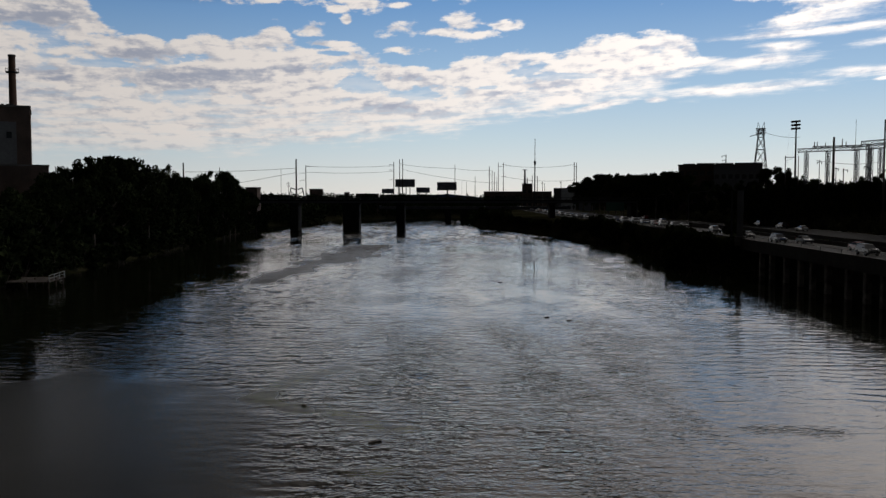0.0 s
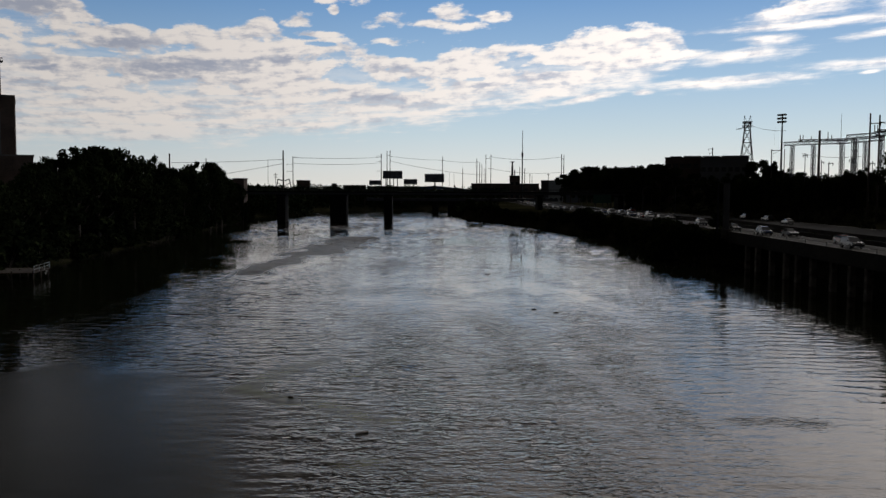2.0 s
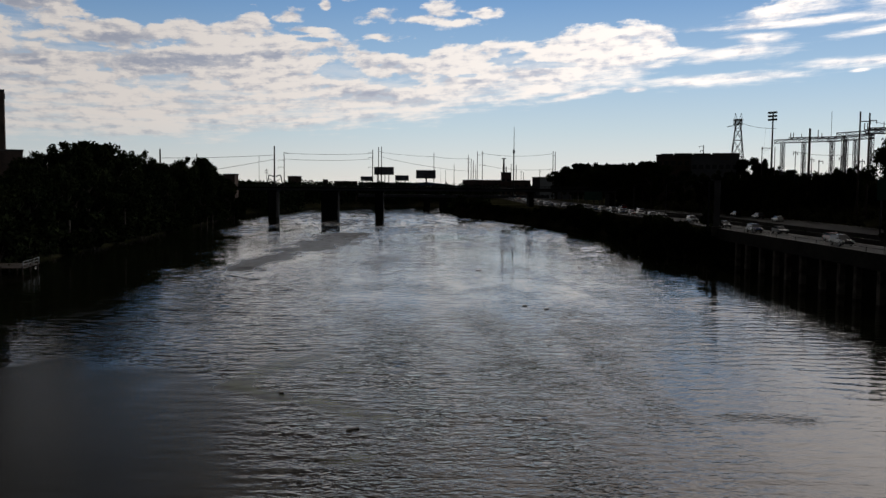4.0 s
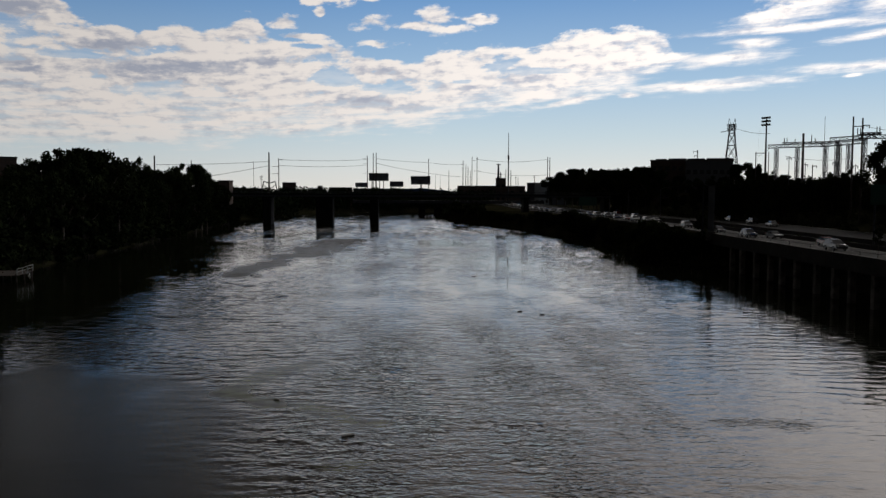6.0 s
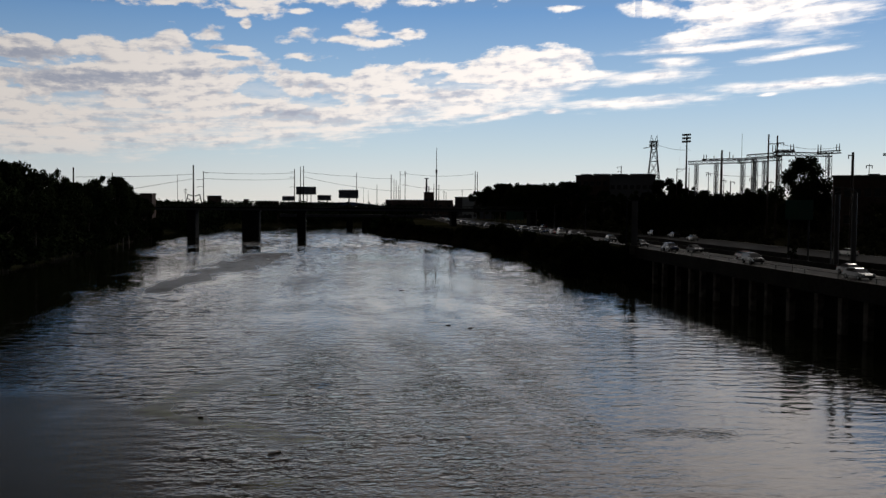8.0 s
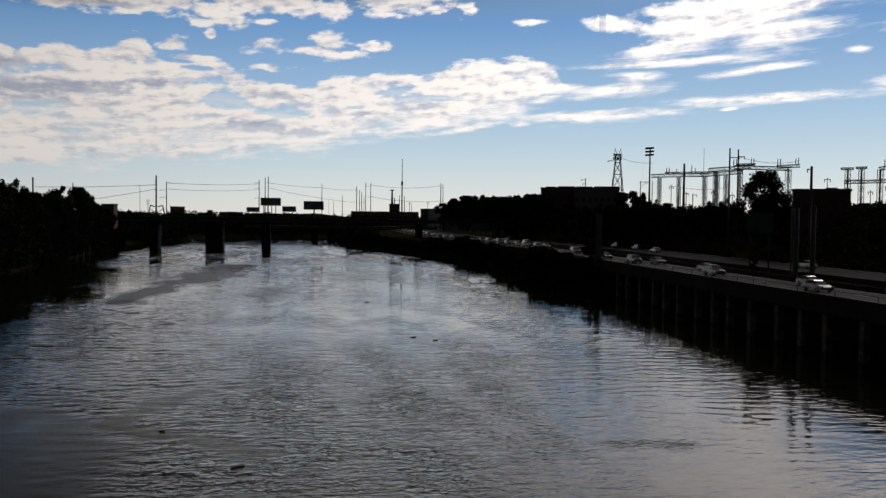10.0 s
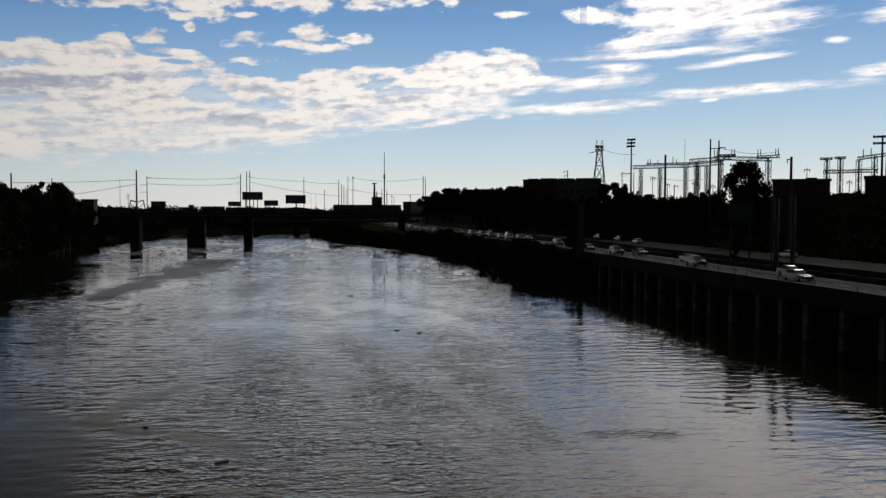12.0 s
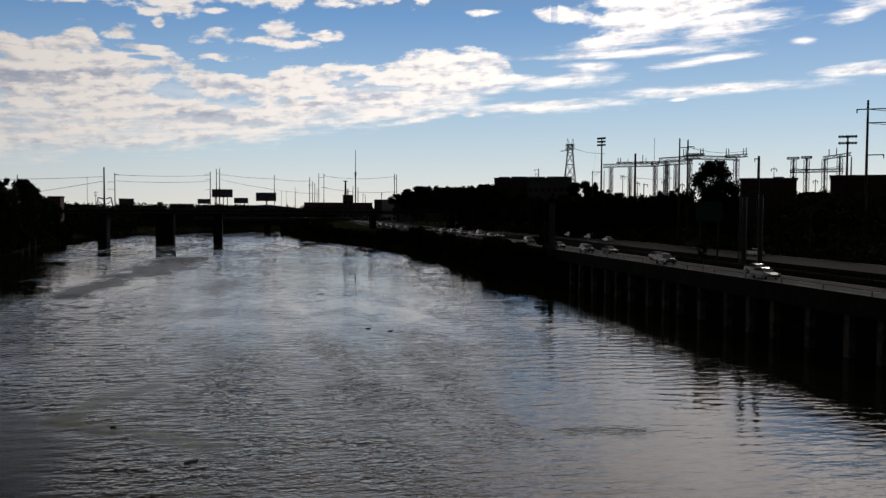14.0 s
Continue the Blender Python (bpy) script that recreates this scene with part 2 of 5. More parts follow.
BRICK_RED = stuff_of("chimney_brick", (0.10, 0.055, 0.04), 0.9, 3.0, 0.15, 0.35, 0.03)
RENDERED = stuff_of("grey_render", (0.13, 0.13, 0.13), 0.85, 1.5, 0.12, 0.25, 0.02)
CLADDING = stuff_of("grey_cladding", (0.09, 0.09, 0.10), 0.6, 1.5, 0.1, 0.2, 0.01)
PALE = stuff_of("pale_cladding", (0.30, 0.31, 0.31), 0.6, 1.0, 0.1, 0.2, 0.01)
STEEL = stuff_of("galvanised_steel", (0.06, 0.06, 0.063), 0.7, 6.0, 0.4, 0.25, 0.004, metal=0.15, spec=0.2)
POST_STEEL = stuff_of("weathered_zinc", (0.08, 0.08, 0.083), 0.6, 5.0, 0.4, 0.25, 0.004, spec=0.4)
DARK_STEEL = stuff_of("painted_steel", (0.04, 0.042, 0.045), 0.7, 4.0, 0.3, 0.3, 0.004, spec=0.2)
WOOD = stuff_of("creosoted_wood", (0.06, 0.045, 0.035), 0.9, 7.0, 0.5, 0.3, 0.02)
WIRE = stuff_of("wire", (0.03, 0.03, 0.03), 0.7, 4.0, 0.3, 0.2, 0.0)
BLUE_STEEL = stuff_of("blue_steel", (0.03, 0.05, 0.11), 0.6, 4.0, 0.3, 0.3, 0.004)
SIGN_GREEN = stuff_of("sign_green", (0.006, 0.06, 0.04), 0.5, 3.0, 0.3, 0.2, 0.0)
SIGN_BACK = stuff_of("billboard_back", (0.05, 0.052, 0.055), 0.7, 2.0, 0.3, 0.3, 0.01)
POSTER = stuff_of("billboard_face", (0.10, 0.10, 0.12), 0.5, 0.6, 0.2, 0.4, 0.0)
LAMP_FACE = stuff_of("lamp_glass", (0.35, 0.36, 0.36), 0.2, 3.0, 0.3, 0.2, 0.0)
PANE = stuff_of("dark_pane", (0.02, 0.022, 0.025), 0.12, 2.0, 0.3, 0.3, 0.0)
RUBBER = stuff_of("rubber", (0.02, 0.02, 0.02), 0.8, 8.0, 1.0, 0.2, 0.0)
RIM = stuff_of("alloy_rim", (0.4, 0.4, 0.42), 0.35, 6.0, 1.0, 0.2, 0.0, metal=0.9)
CAR_GLASS = stuff_of("car_glass", (0.015, 0.017, 0.02), 0.06, 3.0, 0.5, 0.2, 0.0)
HEADLIGHT = stuff_of("headlight_glass", (0.6, 0.6, 0.58), 0.1, 3.0, 0.5, 0.1, 0.0)
TAIL_RED = stuff_of("tail_light_red", (0.25, 0.015, 0.01), 0.2, 3.0, 0.5, 0.2, 0.0)
PAINTS = {name: stuff_of("paint_" + name, c, 0.2, 2.0, 0.5, 0.08, 0.0, spec=0.7) for name, c in
          dict(white=(0.7, 0.7, 0.68), silver=(0.42, 0.43, 0.44), grey=(0.14, 0.145, 0.15), black=(0.012, 0.012, 0.014), red=(0.22, 0.02, 0.02),
               blue=(0.02, 0.045, 0.13), beige=(0.36, 0.32, 0.25)).items()}


def make_water_material():
    m = bpy.data.materials.new("river_water")
    m.use_nodes = True
    g = Graph(m.node_tree)
    place = g.node("ShaderNodeNewGeometry").outputs["Position"]
    xyz = g.node("ShaderNodeSeparateXYZ", {0: place}).outputs
    x, y = xyz[0], xyz[1]
    # fine ripples on top of the modelled waves, calmer where the surface lies slick
    calm = g.node("ShaderNodeAttribute")
    calm.attribute_name = "ruffle"
    strength = g.math("MULTIPLY", calm.outputs["Fac"], g.ramp(y, 70.0, 260.0, 1.0, 0.8))
    wide = g.vec(g.math("MULTIPLY", x, 0.42), y)
    h1 = g.noise(wide, 1.2, 2.0, 0.5, Distortion=0.3)
    h2 = g.noise(wide, 3.2, 2.0, 0.5, Distortion=0.2)
    height = g.math("ADD", g.math("MULTIPLY", g.math("SUBTRACT", h1, 0.5), 0.13), g.math("MULTIPLY", g.math("SUBTRACT", h2, 0.5), 0.032))
    height = g.math("MULTIPLY", height, strength)
    # short crossing wavelets in midstream
    chop = g.node("ShaderNodeAttribute")
    chop.attribute_name = "chop"
    h3 = g.noise(g.vec(g.math("MULTIPLY", x, 0.7), y), 1.9, 2.0, 0.5, Distortion=0.5)
    height = g.math("MULTIPLY_ADD", g.math("MULTIPLY", g.math("SUBTRACT", h3, 0.5), 0.19), chop.outputs["Fac"], height)
    lump = g.node("ShaderNodeBump", {"Height": height, "Distance": 1.0, "Strength": 1.0})
    silt = g.mix(g.noise(place, 0.06, 4.0, 0.6), rgb(0.004, 0.005, 0.003), rgb(0.012, 0.013, 0.007))
    boil = g.node("ShaderNodeAttribute")
    boil.attribute_name = "boil"
    silt = g.mix(g.math("MULTIPLY", boil.outputs["Fac"], g.ramp(g.noise(place, 0.35, 4.0, 0.6), 0.35, 0.6)), silt, rgb(0.10, 0.115, 0.05))
    gust = g.node("ShaderNodeAttribute")
    gust.attribute_name = "gust"
    # slick water is dulled by a film, open water stays clear
    film = g.node("ShaderNodeAttribute")
    film.attribute_name = "film"
    rough = g.math("MULTIPLY_ADD", gust.outputs["Fac"], 0.3, g.math("MULTIPLY_ADD", film.outputs["Fac"], 0.19, 0.04))
    p = g.node("ShaderNodeBsdfPrincipled", {"Base Color": silt, "Roughness": rough, "IOR": 1.333, "Specular Tint": rgb(1.0, 0.80, 0.655), "Normal": lump.outputs[0]})
    out = g.node("ShaderNodeOutputMaterial")
    g.links.new(p.outputs[0], out.inputs[0])
    return m


WATER = make_water_material()


# ---------------------------------------------------------------- building helpers
def spot(bearing, dist):
    """The place at a bearing from ahead, clockwise, and a distance from the bridge."""
    return dist * math.sin(radians(bearing)), dist * math.cos(radians(bearing))


def mesh_of(bm, name):
    me = bpy.data.meshes.new(name)
    bm.to_mesh(me)
    bm.free()
    return me


def part(name, bm, material, parent=None, label="", smooth=False):
    """Links a bmesh (or mesh) as one object under a thing."""
    me = mesh_of(bm, name) if isinstance(bm, bmesh.types.BMesh) else bm
    if material and not me.materials:
        me.materials.append(material)
    if smooth:
        for p in me.polygons:
            p.use_smooth = True
    ob = new(name, me)
    if parent:
        ob.parent = parent
    if label:
        tagged(ob, label)
    return ob


def thing(name, label, category, at=(0, 0, 0), turn=0.0, group="", kind=""):
    ob = new(name)
    ob.empty_display_size = 0.5
    ob.matrix_basis = pose(*at, 0, 0, turn)
    return tagged(ob, label, category, group, kind)


def add_box(bm, x0, x1, y0, y1, z0, z1, bevel=0.0):
    vs = [bm.verts.new(p) for p in product((x0, x1), (y0, y1), (z0, z1))]
    fs = [bm.faces.new([vs[i] for i in q]) for q in ((0, 1, 3, 2), (4, 6, 7, 5), (0, 4, 5, 1), (2, 3, 7, 6), (0, 2, 6, 4), (1, 5, 7, 3))]
    if bevel:
        es = list({e for f in fs for e in f.edges})
        bmesh.ops.bevel(bm, geom=es, offset=bevel, segments=1, affect="EDGES")
    return bm


def box(x0, x1, y0, y1, z0, z1, bevel=0.0):
    return add_box(bmesh.new(), x0, x1, y0, y1, z0, z1, bevel)


def add_bar(bm, a, b, r0, r1=None, n=6):
    """A tapered round bar from a to b."""
    a, b = Vector(a), Vector(b)
    r1 = r0 if r1 is None else r1
    q = (b - a).to_track_quat("Z", "Y")
    rings = []
    for p, r in ((a, r0), (b, r1)):
        rings.append([bm.verts.new(p + q @ Vector((r * math.cos(2 * math.pi * i / n), r * math.sin(2 * math.pi * i / n), 0))) for i in range(n)])
    for i in range(n):
        j = (i + 1) % n
        bm.faces.new((rings[0][i], rings[0][j], rings[1][j], rings[1][i]))
    bm.faces.new(rings[0][::-1])
    bm.faces.new(rings[1])
    return bm


def bar(a, b, r0, r1=None, n=6):
    return add_bar(bmesh.new(), a, b, r0, r1, n)


def add_truss(bm, a, b, side, bays, r):
    """A square lattice girder or mast from a to b."""
    a, b = Vector(a), Vector(b)
    q = (b - a).to_track_quat("Z", "Y")
    h = side / 2
    corner = [q @ Vector(c) for c in ((-h, -h, 0), (h, -h, 0), (h, h, 0), (-h, h, 0))]
    for c in corner:
        add_bar(bm, a + c, b + c, r, n=4)
    for k in range(bays):
        p0, p1 = a.lerp(b, k / bays), a.lerp(b, (k + 1) / bays)
        for i in range(4):
            c, d = (corner[i], corner[(i + 1) % 4]) if k % 2 else (corner[(i + 1) % 4], corner[i])
            add_bar(bm, p0 + c, p1 + d, r * 0.7, n=4)
            add_bar(bm, p0 + c, p0 + d, r * 0.6, n=4)
    return bm


def wire(name, a, b, sag, parent, r=0.07):
    bm = bmesh.new()
    a, b = Vector(a), Vector(b)
    pts = [a.lerp(b, k / 12) - Vector((0, 0, sag * 4 * (k / 12) * (1 - k / 12))) for k in range(13)]
    side = (b - a).cross(Vector((0, 0, 1)))
    side = side.normalized() * r if side.length > 0.01 else Vector((r, 0, 0))
    up = Vector((0, 0, r)) if abs((b - a).normalized().z) < 0.9 else Vector((0, r, 0))
    rings = [[bm.verts.new(p + o) for o in (side, up, -side, -up)] for p in pts]
    for p, q in zip(rings, rings[1:]):
        for i in range(4):
            bm.faces.new((p[i], p[(i + 1) % 4], q[(i + 1) % 4], q[i]))
    return part(name, bm, WIRE, parent)


def smooth_line(x, table):
    return float(np.interp(x, [t[0] for t in table], [t[1] for t in table]))


# ---------------------------------------------------------------- ground and river
RIVER = np.array([(-75, -300), (-75, 150), (-78, 250), (-88, 438), (-99, 471), (-72, 508), (-78, 575), (-55, 606), (-14, 636), (20, 640), (60, 665), (120, 720),
                  (120, 690), (60, 630), (22, 600), (17, 553), (15.7, 462), (31, 424), (40, 385), (49, 358), (53.3, 318), (60.5, 282), (58.5, 234), (54.5, 213), (56.5, 197), (62, 189), (70.5, 185), (70.5, -300)], float)
ROAD_X = [(-200, 66), (120, 66), (180, 67), (235, 69), (315, 69), (400, 63.5), (450, 59), (550, 57), (650, 56), (800, 58.5), (1000, 66), (1500, 100)]
ROAD_Z = [(-200, 7), (235, 7), (315, 6.4), (400, 6.2), (450, 6.3), (550, 6.6), (650, 7.0), (800, 7.8), (1000, 8.3), (1500, 10)]
FAR_X = [(-200, 91), (180, 92), (235, 94), (315, 92), (400, 84), (450, 78), (550, 75), (650, 74), (800, 76.5), (1000, 84), (1500, 118)]


def outside(px, py):
    """Signed distance to the river's edge, positive on land."""
    best = np.full(px.shape, 1e9)
    inside = np.zeros(px.shape, bool)
    for (ax, ay), (bx, by) in zip(RIVER, np.roll(RIVER, -1, 0)):
        dx, dy = bx - ax, by - ay
        k = np.clip(((px - ax) * dx + (py - ay) * dy) / (dx * dx + dy * dy), 0, 1)
        best = np.minimum(best, np.hypot(px - ax - k * dx, py - ay - k * dy))
        cross = (ay > py) != (by > py)
        inside ^= cross & (px < dx * (py - ay) / (dy if dy else 1e-9) + ax)
    return np.where(inside, -best, best)


def ground_z(px, py):
    px, py = np.asarray(px, float), np.asarray(py, float)
    s = outside(px, py)
    rx = np.interp(py, *zip(*ROAD_X))
    rz = np.interp(py, *zip(*ROAD_Z)) - 0.25
    fx = np.interp(py, *zip(*FAR_X))
    plateau = np.interp(py, [-200, 330, 480, 650], [14, 14, 8, 5])
    east = np.where(px < fx + 10, rz, rz + (plateau - rz) * np.clip((px - fx - 10) / 24, 0, 1))
    west = 2.2 + 2.0 * np.clip((-px - 85) / 40, 0, 1) + 3.0 * np.clip((-px - 150) / 150, 0, 1)
    is_east = (px > 0) & (py < 620)
    want = np.where(is_east, east, np.where(py > 470, 4.0, west))
    slope = np.where(is_east, np.where(py < 188, 9.0, 1.5), 0.45)
    roll = 0.5 * np.sin(px * 0.05 + 1) * np.sin(py * 0.037)
    land = np.minimum(s * slope - 0.3, want + np.where(is_east, 0.0, roll))
    return np.where(s > 0, land, -np.minimum(3.0, -s * 0.5) - 0.3)


def make_ground():
    xs = np.unique(np.concatenate([np.linspace(-4600, -300, 14), np.linspace(-300, -120, 16), np.arange(-120, -60, 2.5), np.arange(-60, 12, 8), np.arange(12, 110, 2.0),
                                   [70.4, 71.4], np.arange(110, 200, 6), np.linspace(200, 4600, 16)]))
    ys = np.unique(np.concatenate([np.linspace(-4600, -100, 14), np.arange(-100, 700, 6), [184, 186.5, 189], np.linspace(700, 1400, 20), np.linspace(1400, 4700, 10)]))
    gx, gy = np.meshgrid(xs, ys)
    gz = ground_z(gx, gy)
    n = len(xs)
    faces = [(j * n + i, j * n + i + 1, (j + 1) * n + i + 1, (j + 1) * n + i) for j in range(len(ys) - 1) for i in range(n - 1)]
    me = bpy.data.meshes.new("ground")
    me.from_pydata(np.stack([gx, gy, gz], -1).reshape(-1, 3).tolist(), [], faces)
    me.materials.append(GRASS)
    tagged(new("ground", me), "dark grassy river banks and embankment reaching the horizon", "ground", kind="structure")


def make_water():
    """The river's surface: a fine mesh of small crossing waves, ruffled by the breeze in patches."""
    ys = np.concatenate([np.arange(-300, 36, 12.0), np.arange(38, 170, 0.36), np.arange(170, 480, 0.65), np.arange(480, 721, 2.0)])
    xs = np.arange(-104, 75, 0.5)
    gx, gy = np.meshgrid(xs, ys)
    rng = np.random.default_rng(4)

    def waves(count, short, long, spread, slope):
        out = np.zeros(gx.shape)
        for k in range(count):
            n = 2 * math.pi / (short * (long / short) ** rng.random())
            a = rng.normal(0.12, spread)
            out += slope * math.sqrt(2 / count) / n * np.sin(n * (gx * math.sin(a) + gy * math.cos(a)) + rng.uniform(0, 6.283))
        return out

    def lazy(scale, seed):
        r = np.random.default_rng(seed)
        out = np.zeros(gx.shape)
        for k in range(14):
            n, a = 2 * math.pi / (scale * r.uniform(0.35, 1.6)), r.uniform(0, 6.283)
            out += np.sin(n * (gx * math.sin(a) * 1.3 + gy * math.cos(a) * 0.55) + r.uniform(0, 6.283))
        return out / 2.6

    drift, curl = lazy(30.0, 1), lazy(9.0, 12)

    def patch(x0, y0, rx, ry, slant=0.0):
        r = np.hypot((gx - x0 - (gy - y0) * slant) / rx, (gy - y0) / ry) + 0.22 * drift + 0.16 * curl
        return np.clip((1.25 - r) / 0.7, 0, 1)

    def band(points, wide):
        """A strip of water along a bent line."""
        best = np.full(gx.shape, 1e9)
        for (ax, ay), (bx, by) in zip(points, points[1:]):
            k = np.clip(((gx - ax) * (bx - ax) + (gy - ay) * (by - ay)) / ((bx - ax) ** 2 + (by - ay) ** 2), 0, 1)
            best = np.minimum(best, np.hypot(gx - ax - k * (bx - ax), gy - ay - k * (by - ay)))
        return np.clip(1.4 - best / wide - 0.15 * drift - 0.2 * curl, 0, 1)

    def right_of(ys_, xs_, soft):
        return np.clip((gx - np.interp(gy, ys_, xs_) + 1.6 * drift) / soft + 0.5, 0, 1)

    ruffle = np.clip(0.78 + 0.22 * lazy(55.0, 2) + 0.14 * lazy(16.0, 3), 0.25, 1.25)
    # still water under the west bank and off the viaduct, with choppy midstream between
    still_west = (1 - right_of([40, 56, 63, 72, 80], [-10.5, -11.6, -12, -16, -26], 6.0)) * np.clip((79.5 + 0.1 * (gx + 24) + 2 * drift - gy) / 4 + 0.5, 0, 1)
    still_east = right_of([40, 46, 54.6, 64.7, 98, 116, 190], [16, 15.6, 14.9, 16.3, 23.3, 26, 36], 4.0) * np.clip((150 - gy) / 30, 0, 1)
    chop = right_of([40, 56, 63, 80, 110], [-10, -10.5, -9, -9, -14], 6.0) * (1 - right_of([40, 54.6, 64.7, 98], [15, 14, 15.5, 22], 9.0)) * np.clip((125 - gy) / 45, 0, 1) * np.clip(0.85 + 0.3 * lazy(14.0, 8), 0.3, 1.3)
    chop = np.maximum(chop, patch(24.3, 60.4, 3.4, 2.2, -0.6))
    boil = np.maximum.reduce([band([(-9.3, 83), (-11.8, 79), (-14, 74.3), (-14.3, 70.1), (-11.8, 67.2), (-9.1, 66), (-2.9, 60.7)], 1.4), 0.8 * band([(-6.5, 75.4), (-4.1, 76.2)], 1.0), 0.8 * patch(-4.3, 51, 2.0, 1.2)])
    slick = np.maximum.reduce([0.97 * still_west, 0.4 * still_east, 0.75 * patch(-42, 200, 17, 120), 0.65 * patch(18, 170, 24, 70), 0.3 * np.clip(chop, 0, 1), 0.8 * boil])
    tongue = np.maximum.reduce([1.1 * band([(-34, 165), (-30, 215)], 3.6), 1.2 * band([(-29, 215), (-24, 285)], 7.5), 0.55 * patch(-8, 185, 6, 16), 0.35 * patch(6, 240, 16, 12), 0.3 * patch(-9, 138, 6, 5)])
    ruffle = np.clip(ruffle * (1 - 0.9 * slick) + 0.9 * tongue, 0.06, 3.2)
    fade = np.interp(gy, [38, 40, 240, 340, 600], [0.0, 1.0, 1.0, 3.0, 3.0])
    gz = (waves(44, 1.1, 2.8, 0.36, 0.062) + waves(14, 3.0, 9.0, 0.4, 0.014)) * ruffle * fade
    # longer-crested ripples running along both banks
    banks = np.clip((gx - 22) / 14, 0, 1) * np.clip((290 - gy) / 60, 0, 1) + np.clip((-16 - gx) / 14, 0, 1) * np.clip((gy - 74) / 10, 0, 1) * np.clip((240 - gy) / 60, 0, 1)
    banks *= (1 - still_west) * np.clip((gy - 52) / 30, 0, 1) * np.clip(0.75 + 0.5 * lazy(20.0, 6), 0.1, 1.5)
    # calm water in the lee of both banks
    edge = np.interp(gy, [0, 120, 160, 189, 213, 234, 282, 318, 358, 424], [70.5, 69.0, 64, 56.5, 54.5, 58.5, 61, 54, 50, 32])
    lee = np.clip((gx + 77) / np.interp(gy, [60, 180, 250, 420], [46, 40, 14, 4]), np.interp(gy, [200, 400], [0.08, 0.5]), 1) ** 1.8 * np.clip((edge - gx - 8) / np.interp(gy, [60, 160, 190, 215, 300], [28, 24, 16, 5, 3]), 0.05, 1) ** 1.6
    gz = gz * lee + waves(60, 1.0, 2.6, 0.34, 0.05) * banks * np.clip(lee * 1.5, 0.12, 1.0)
    ruffle = ruffle * lee ** 0.6
    n = len(xs)
    i = np.arange(len(ys) - 1)[:, None] * n + np.arange(n - 1)[None, :]
    faces = np.stack([i, i + 1, i + n + 1, i + n], -1).reshape(-1, 4)
    me = bpy.data.meshes.new("water")
    me.vertices.add(gx.size)
    me.vertices.foreach_set("co", np.stack([gx, gy, gz], -1).astype(np.float32).ravel())
    me.loops.add(faces.size)
    me.loops.foreach_set("vertex_index", faces.ravel().astype(np.int32))
    me.polygons.add(len(faces))
    me.polygons.foreach_set("loop_start", np.arange(0, faces.size, 4, dtype=np.int32))
    me.polygons.foreach_set("use_smooth", np.ones(len(faces), bool))
    me.update(calc_edges=True)
    me.attributes.new("ruffle", "FLOAT", "POINT").data.foreach_set("value", ruffle.astype(np.float32).ravel())
    me.attributes.new("boil", "FLOAT", "POINT").data.foreach_set("value", np.clip(boil, 0, 1).astype(np.float32).ravel())
    me.attributes.new("chop", "FLOAT", "POINT").data.foreach_set("value", (chop * (1 - 0.7 * np.clip(boil, 0, 1))).astype(np.float32).ravel())
    me.attributes.new("film", "FLOAT", "POINT").data.foreach_set("value", np.clip(1.7 * still_west * (0.75 + 0.08 * curl + 0.06 * drift) + 0.1 * still_east, 0, 1.2).astype(np.float32).ravel())
    gust = np.clip(tongue + 0.75 * boil, 0, 1)
    me.attributes.new("gust", "FLOAT", "POINT").data.foreach_set("value", gust.astype(np.float32).ravel())
    me.materials.append(WATER)
    tagged(new("water", me), "wide rippled grey river with slick and ruffled patches", "river", kind="structure")


make_ground()
make_water()


def at_ground(x, y):
    return float(ground_z(np.array([x]), np.array([y]))[0])


# ---------------------------------------------------------------- road
def ribbon(path_x, path_z, off0, off1, y0, y1, up, deep, step=6.0):
    """A strip that follows the road between two offsets from its middle."""
    bm = bmesh.new()
    rows, y = [], y0
    ys = list(np.arange(y0, y1, step)) + [y1]
    for y in ys:
        x, z = smooth_line(y, path_x), smooth_line(y, path_z) + up
        rows.append([bm.verts.new(p) for p in ((x + off0, y, z), (x + off1, y, z), (x + off1, y, z - deep), (x + off0, y, z - deep))])
    for a, b in zip(rows, rows[1:]):
        for i in range(4):
            bm.faces.new((a[i], a[(i + 1) % 4], b[(i + 1) % 4], b[i]))
    bm.faces.new(rows[0][::-1])
    bm.faces.new(rows[-1])
    bmesh.ops.recalc_face_normals(bm, faces=bm.faces)
    return bm


